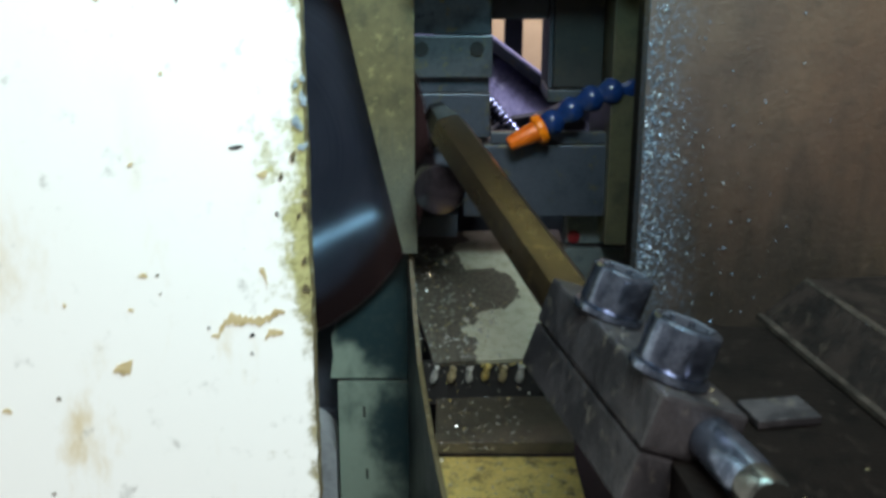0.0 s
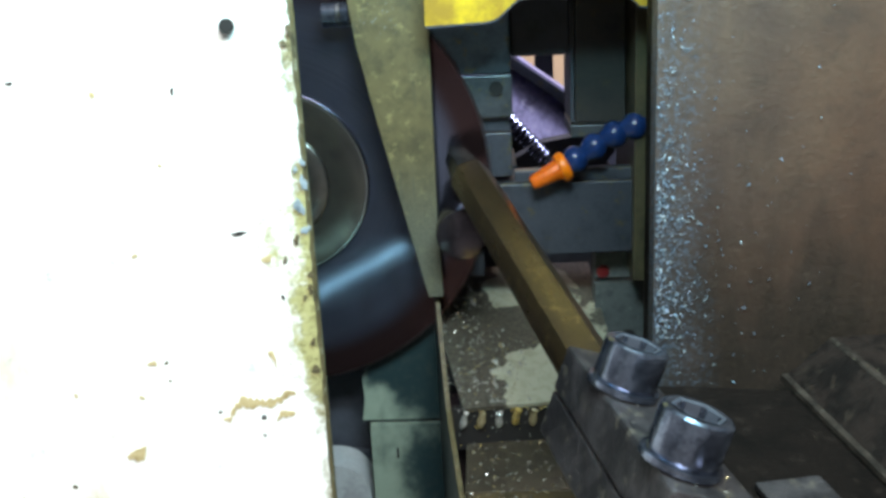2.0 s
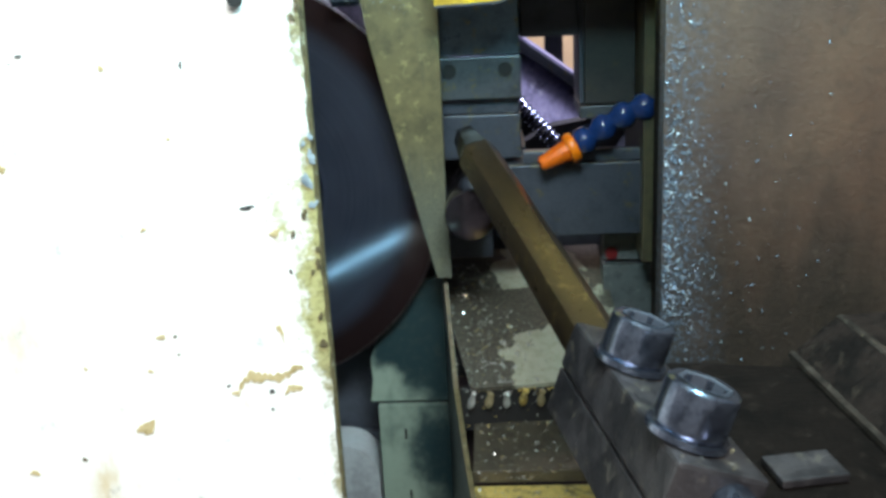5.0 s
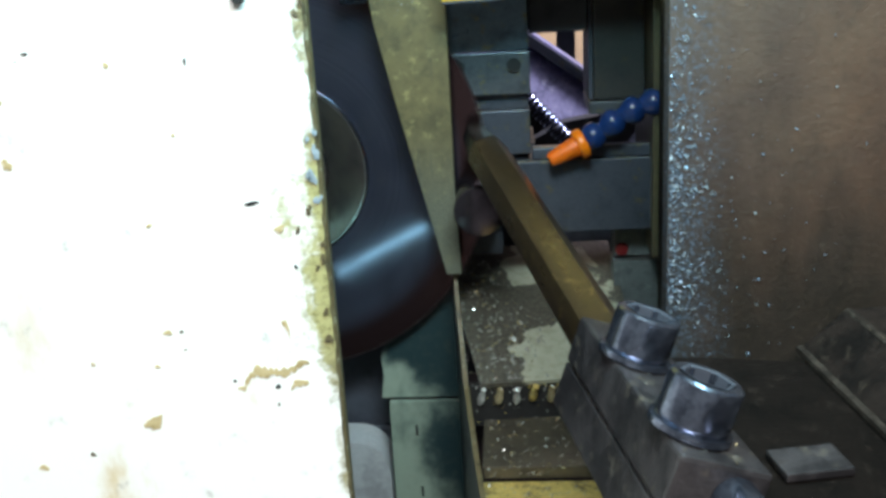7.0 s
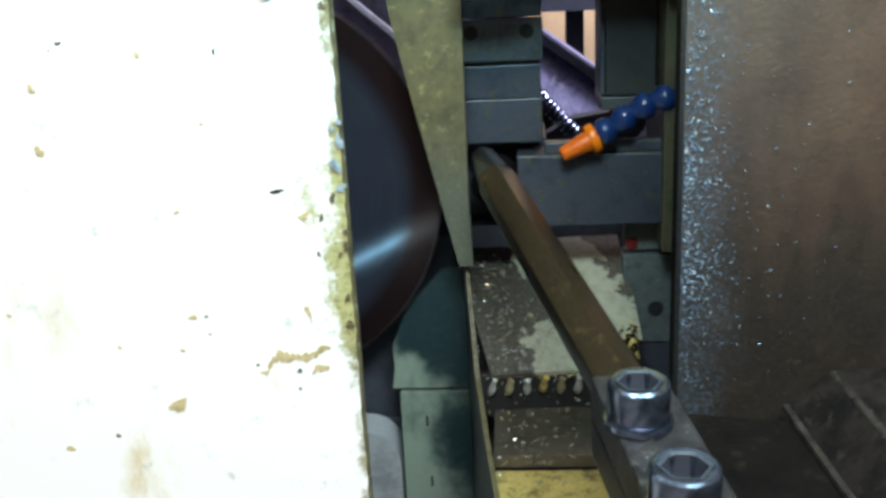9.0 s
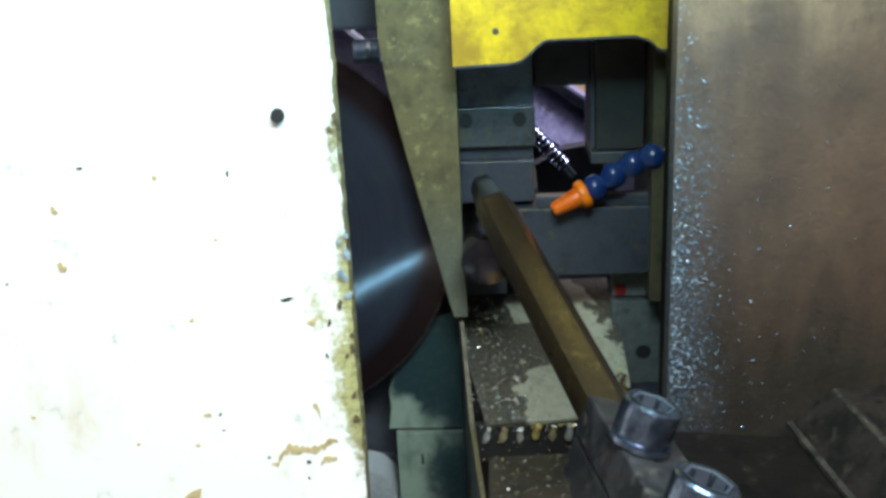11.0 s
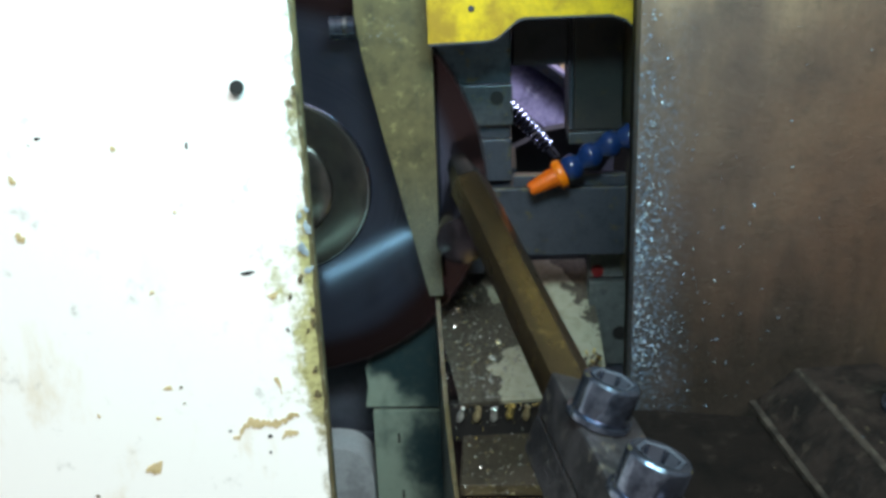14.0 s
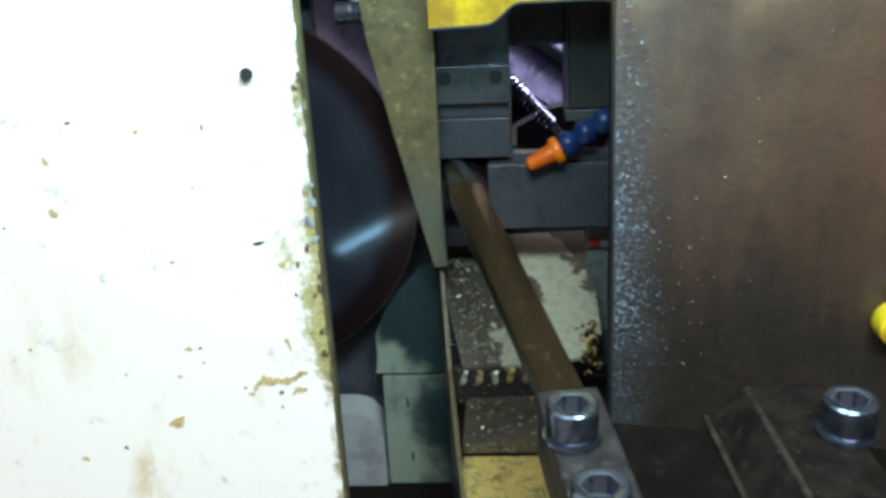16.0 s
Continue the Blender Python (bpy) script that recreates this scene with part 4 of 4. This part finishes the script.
bm = lathe([(0, 0), (0.005, 0), (0.005, 0.012), (0, 0.012)], 20)
part("hook", finish("hook", bm, M["bright"], True), spring, along(Q, Q + Vector((0.01, 0, -0.012))))

# ---- saw blade: swings, and its disc turns ----
blade = thing("circular_saw", "dark ground steel circular saw blade with reddish rim", "circular saw", pose(-0.138, 0.635, 1.124))
R = 0.1380
disc = part("disc", finish("disc", lathe([(0, -0.0011), (0.02, -0.0011), (0.06, -0.0011), (0.10, -0.0011), (0.118, -0.0011), (0.118, 0.0011), (0, 0.0011)], 160), M["blade"], True), blade, pose(0, 0, 0, 90))
bm = bmesh.new()
NTE = 150
ring_o, ring_i = [], []
for i in range(NTE):
    for f, r in ((0.0, R), (0.25, R - 0.0002), (0.32, R - 0.0026), (0.75, R - 0.0020)):
        a = 2 * math.pi * (i + f) / NTE
        ring_o.append((r * math.cos(a), r * math.sin(a)))
        ring_i.append((0.118 * math.cos(a), 0.118 * math.sin(a)))
vs = [[bm.verts.new((x, y, z)) for x, y in ring] for ring, z in ((ring_i, 0.0011), (ring_o, 0.0012), (ring_o, -0.0012), (ring_i, -0.0011))]
for a, b in zip(vs, vs[1:]):
    for i in range(len(a)):
        j = (i + 1) % len(a)
        bm.faces.new((a[i], a[j], b[j], b[i]))
rme = finish("toothed_rim", bm, M["blade"])
rme.materials.append(M["kerf"])
for p in rme.polygons:
    if abs(p.normal.z) < 0.5:
        p.material_index = 1
part("toothed_rim", rme, disc, None, "reddish-brown toothed rim")
part("flange", finish("flange", lathe([(0, 0.018), (0.016, 0.018), (0.018, 0.0165), (0.018, 0.0092), (0.0330, 0.0088), (0.0345, 0.0080), (0.0350, 0.0052), (0.0565, 0.0048), (0.0585, 0.0044), (0.0594, 0.0034), (0.0596, 0.0012), (0.05, 0.0012)], 96), M["rim"], True), disc, None, "polished round clamping flange")
part("flange_rim", finish("flange_rim", lathe([(0.0578, 0.0047), (0.0588, 0.0046), (0.0597, 0.0038), (0.0600, 0.0026), (0.0597, 0.0020)], 96), M["bright"], True), disc, None, "bright polished flange edge")
part("arbor_bolt", finish("arbor_bolt", lathe([(0, 0.030), (0.0105, 0.030), (0.012, 0.0288), (0.012, 0.0182), (0, 0.0182)], 6), M["bolt"]), disc)

# ---- stock and the pieces cut from it ----
SX, SZ = -0.0020, 1.1080
piece_me = finish("cut_piece", lathe([(0, 0), (0.0138, 0), (0.0150, 0.0005), (0.0155, 0.0018), (0.0155, 0.0492), (0, 0.0492)], 48), M["billet"], True)
pieces = [solo("cut_piece", piece_me, "short dark round steel billet sawn from the bar", "billet", group="cut billets") for _ in range(3)]
stock = solo("bar_stock", finish("bar_stock", lathe([(0, 0), (0.0155, 0), (0.0155, 0.50), (0, 0.50)], 48), M["billet"], True), "dark round steel bar fed through the vise", "bar stock")


def motions():
    """All that moves: the blade's swing and turn, the stop arm, the jaw, the stock and the pieces."""
    swing = [(0.0, -0.138), (0.5, -0.1285), (1.0, -0.1215), (1.5, -0.118), (2.05, -0.114), (2.12, -0.118), (2.2, -0.138), (2.3, -0.164), (2.4, -0.167), (4.3, -0.167), (4.9, -0.154), (6.3, -0.132), (6.5, -0.130), (7.0, -0.127), (7.5, -0.1235), (7.8, -0.118), (8.12, -0.113), (8.22, -0.119),
             (8.32, -0.142), (8.42, -0.164), (8.5, -0.167), (10.4, -0.167), (11.0, -0.156), (11.4, -0.149), (12.5, -0.1325), (13.3, -0.123), (14.2, -0.1145), (14.3, -0.114), (14.37, -0.119), (14.45, -0.141), (14.57, -0.164), (14.65, -0.167), (16.0, -0.167)]
    walk(blade, [(t, pose(x - 0.0068, 0.635, 1.1059 + 0.46 * (x + 0.171))) for t, x in swing])
    walk(disc, [(0.1 * i, pose(0, 0, 0, 90) @ pose(0, 0, 0, 0, 0, -38.0 * i)) for i in range(161)])
    pivot = Matrix.Translation((0, 0.93, 1.11))
    post = Matrix.Translation((0.072, 0.315, 1.11))

    def tipped(k):
        return Matrix.Translation((-0.010 * k, 0, 0)) @ pivot @ pose(0, 0, 0, 3.2 * k) @ pivot.inverted() @ post @ pose(0, 0, 0, 0, 0, -1.5 * k) @ post.inverted()

    TIPS = ((0.0, 0), (2.3, 0), (2.36, 0.4), (2.47, 1), (4.1, 1), (4.17, 0.9), (4.3, 0), (8.53, 0), (8.59, 0.4), (8.7, 1), (10.25, 1), (10.4, 0), (14.62, 0), (14.68, 0.4), (14.79, 1), (16.0, 1))
    walk(arm, [(t, tipped(k)) for t, k in TIPS])
    near, far = Vector((0.0705, 0.31, 1.137)), Vector((0.0, 0.617, 1.141))
    about = Matrix.Translation(far)

    def rolled(k):
        return tipped(k) @ about @ Matrix.Rotation(radians(20 * (1 - k)), 4, far - near) @ about.inverted()

    walk(clamp, [(t, rolled(k)) for t, k in TIPS])
    lift = ((0.0, 0), (2.12, 0), (2.32, 1), (3.0, 1), (4.0, 0), (8.22, 0), (8.42, 1), (9.1, 1), (10.1, 0), (14.36, 0), (14.56, 1), (15.2, 1), (16.0, 0.05))
    walk(jaw, [(t, pose(0, 0.6415, 1.168 + 0.0182 * k)) for t, k in lift])
    walk(press, [(t, pose(0, 0.650, 0.0042 * k)) for t, k in lift])
    # the stock feeds one length after each cut
    cuts = (2.06, 8.18, 14.38)
    feeds = (4.35, 10.45)
    y0 = 0.5842

    def fed(y):
        return pose(SX, y, SZ, -90)

    for k, ob in enumerate(pieces):
        y = y0 + 0.0520 * k
        rows = [(0.0, fed(y))]
        for j in range(k):
            rows += [(feeds[j], fed(y))]
            y -= 0.0520
            rows += [(feeds[j] + 0.25, fed(y))]
        t = cuts[k]
        rows += [(t, fed(y)), (t + 0.06, pose(SX + 0.004, y - 0.002, SZ - 0.016, -70)), (t + 0.12, pose(0.011, 0.592, 1.046, -8)), (t + 0.20, pose(0.032, 0.555, 1.022, -40, 0, 20)),
                 (t + 0.28, pose(0.080, 0.440, 0.990, -90, 0, 40)), (t + 0.42, pose(0.095, 0.36, 0.986, -90, 0, 60))]
        if rows[-1][0] < 16.0:
            rows.append((16.0, rows[-1][1]))
        walk(ob, rows)
    ys = y0 + 0.0520 * 3
    walk(stock, [(0.0, fed(ys)), (feeds[0], fed(ys)), (feeds[0] + 0.25, fed(ys - 0.0520)), (feeds[1], fed(ys - 0.0520)), (feeds[1] + 0.25, fed(ys - 0.1040)), (16.0, fed(ys - 0.1040))])


motions()
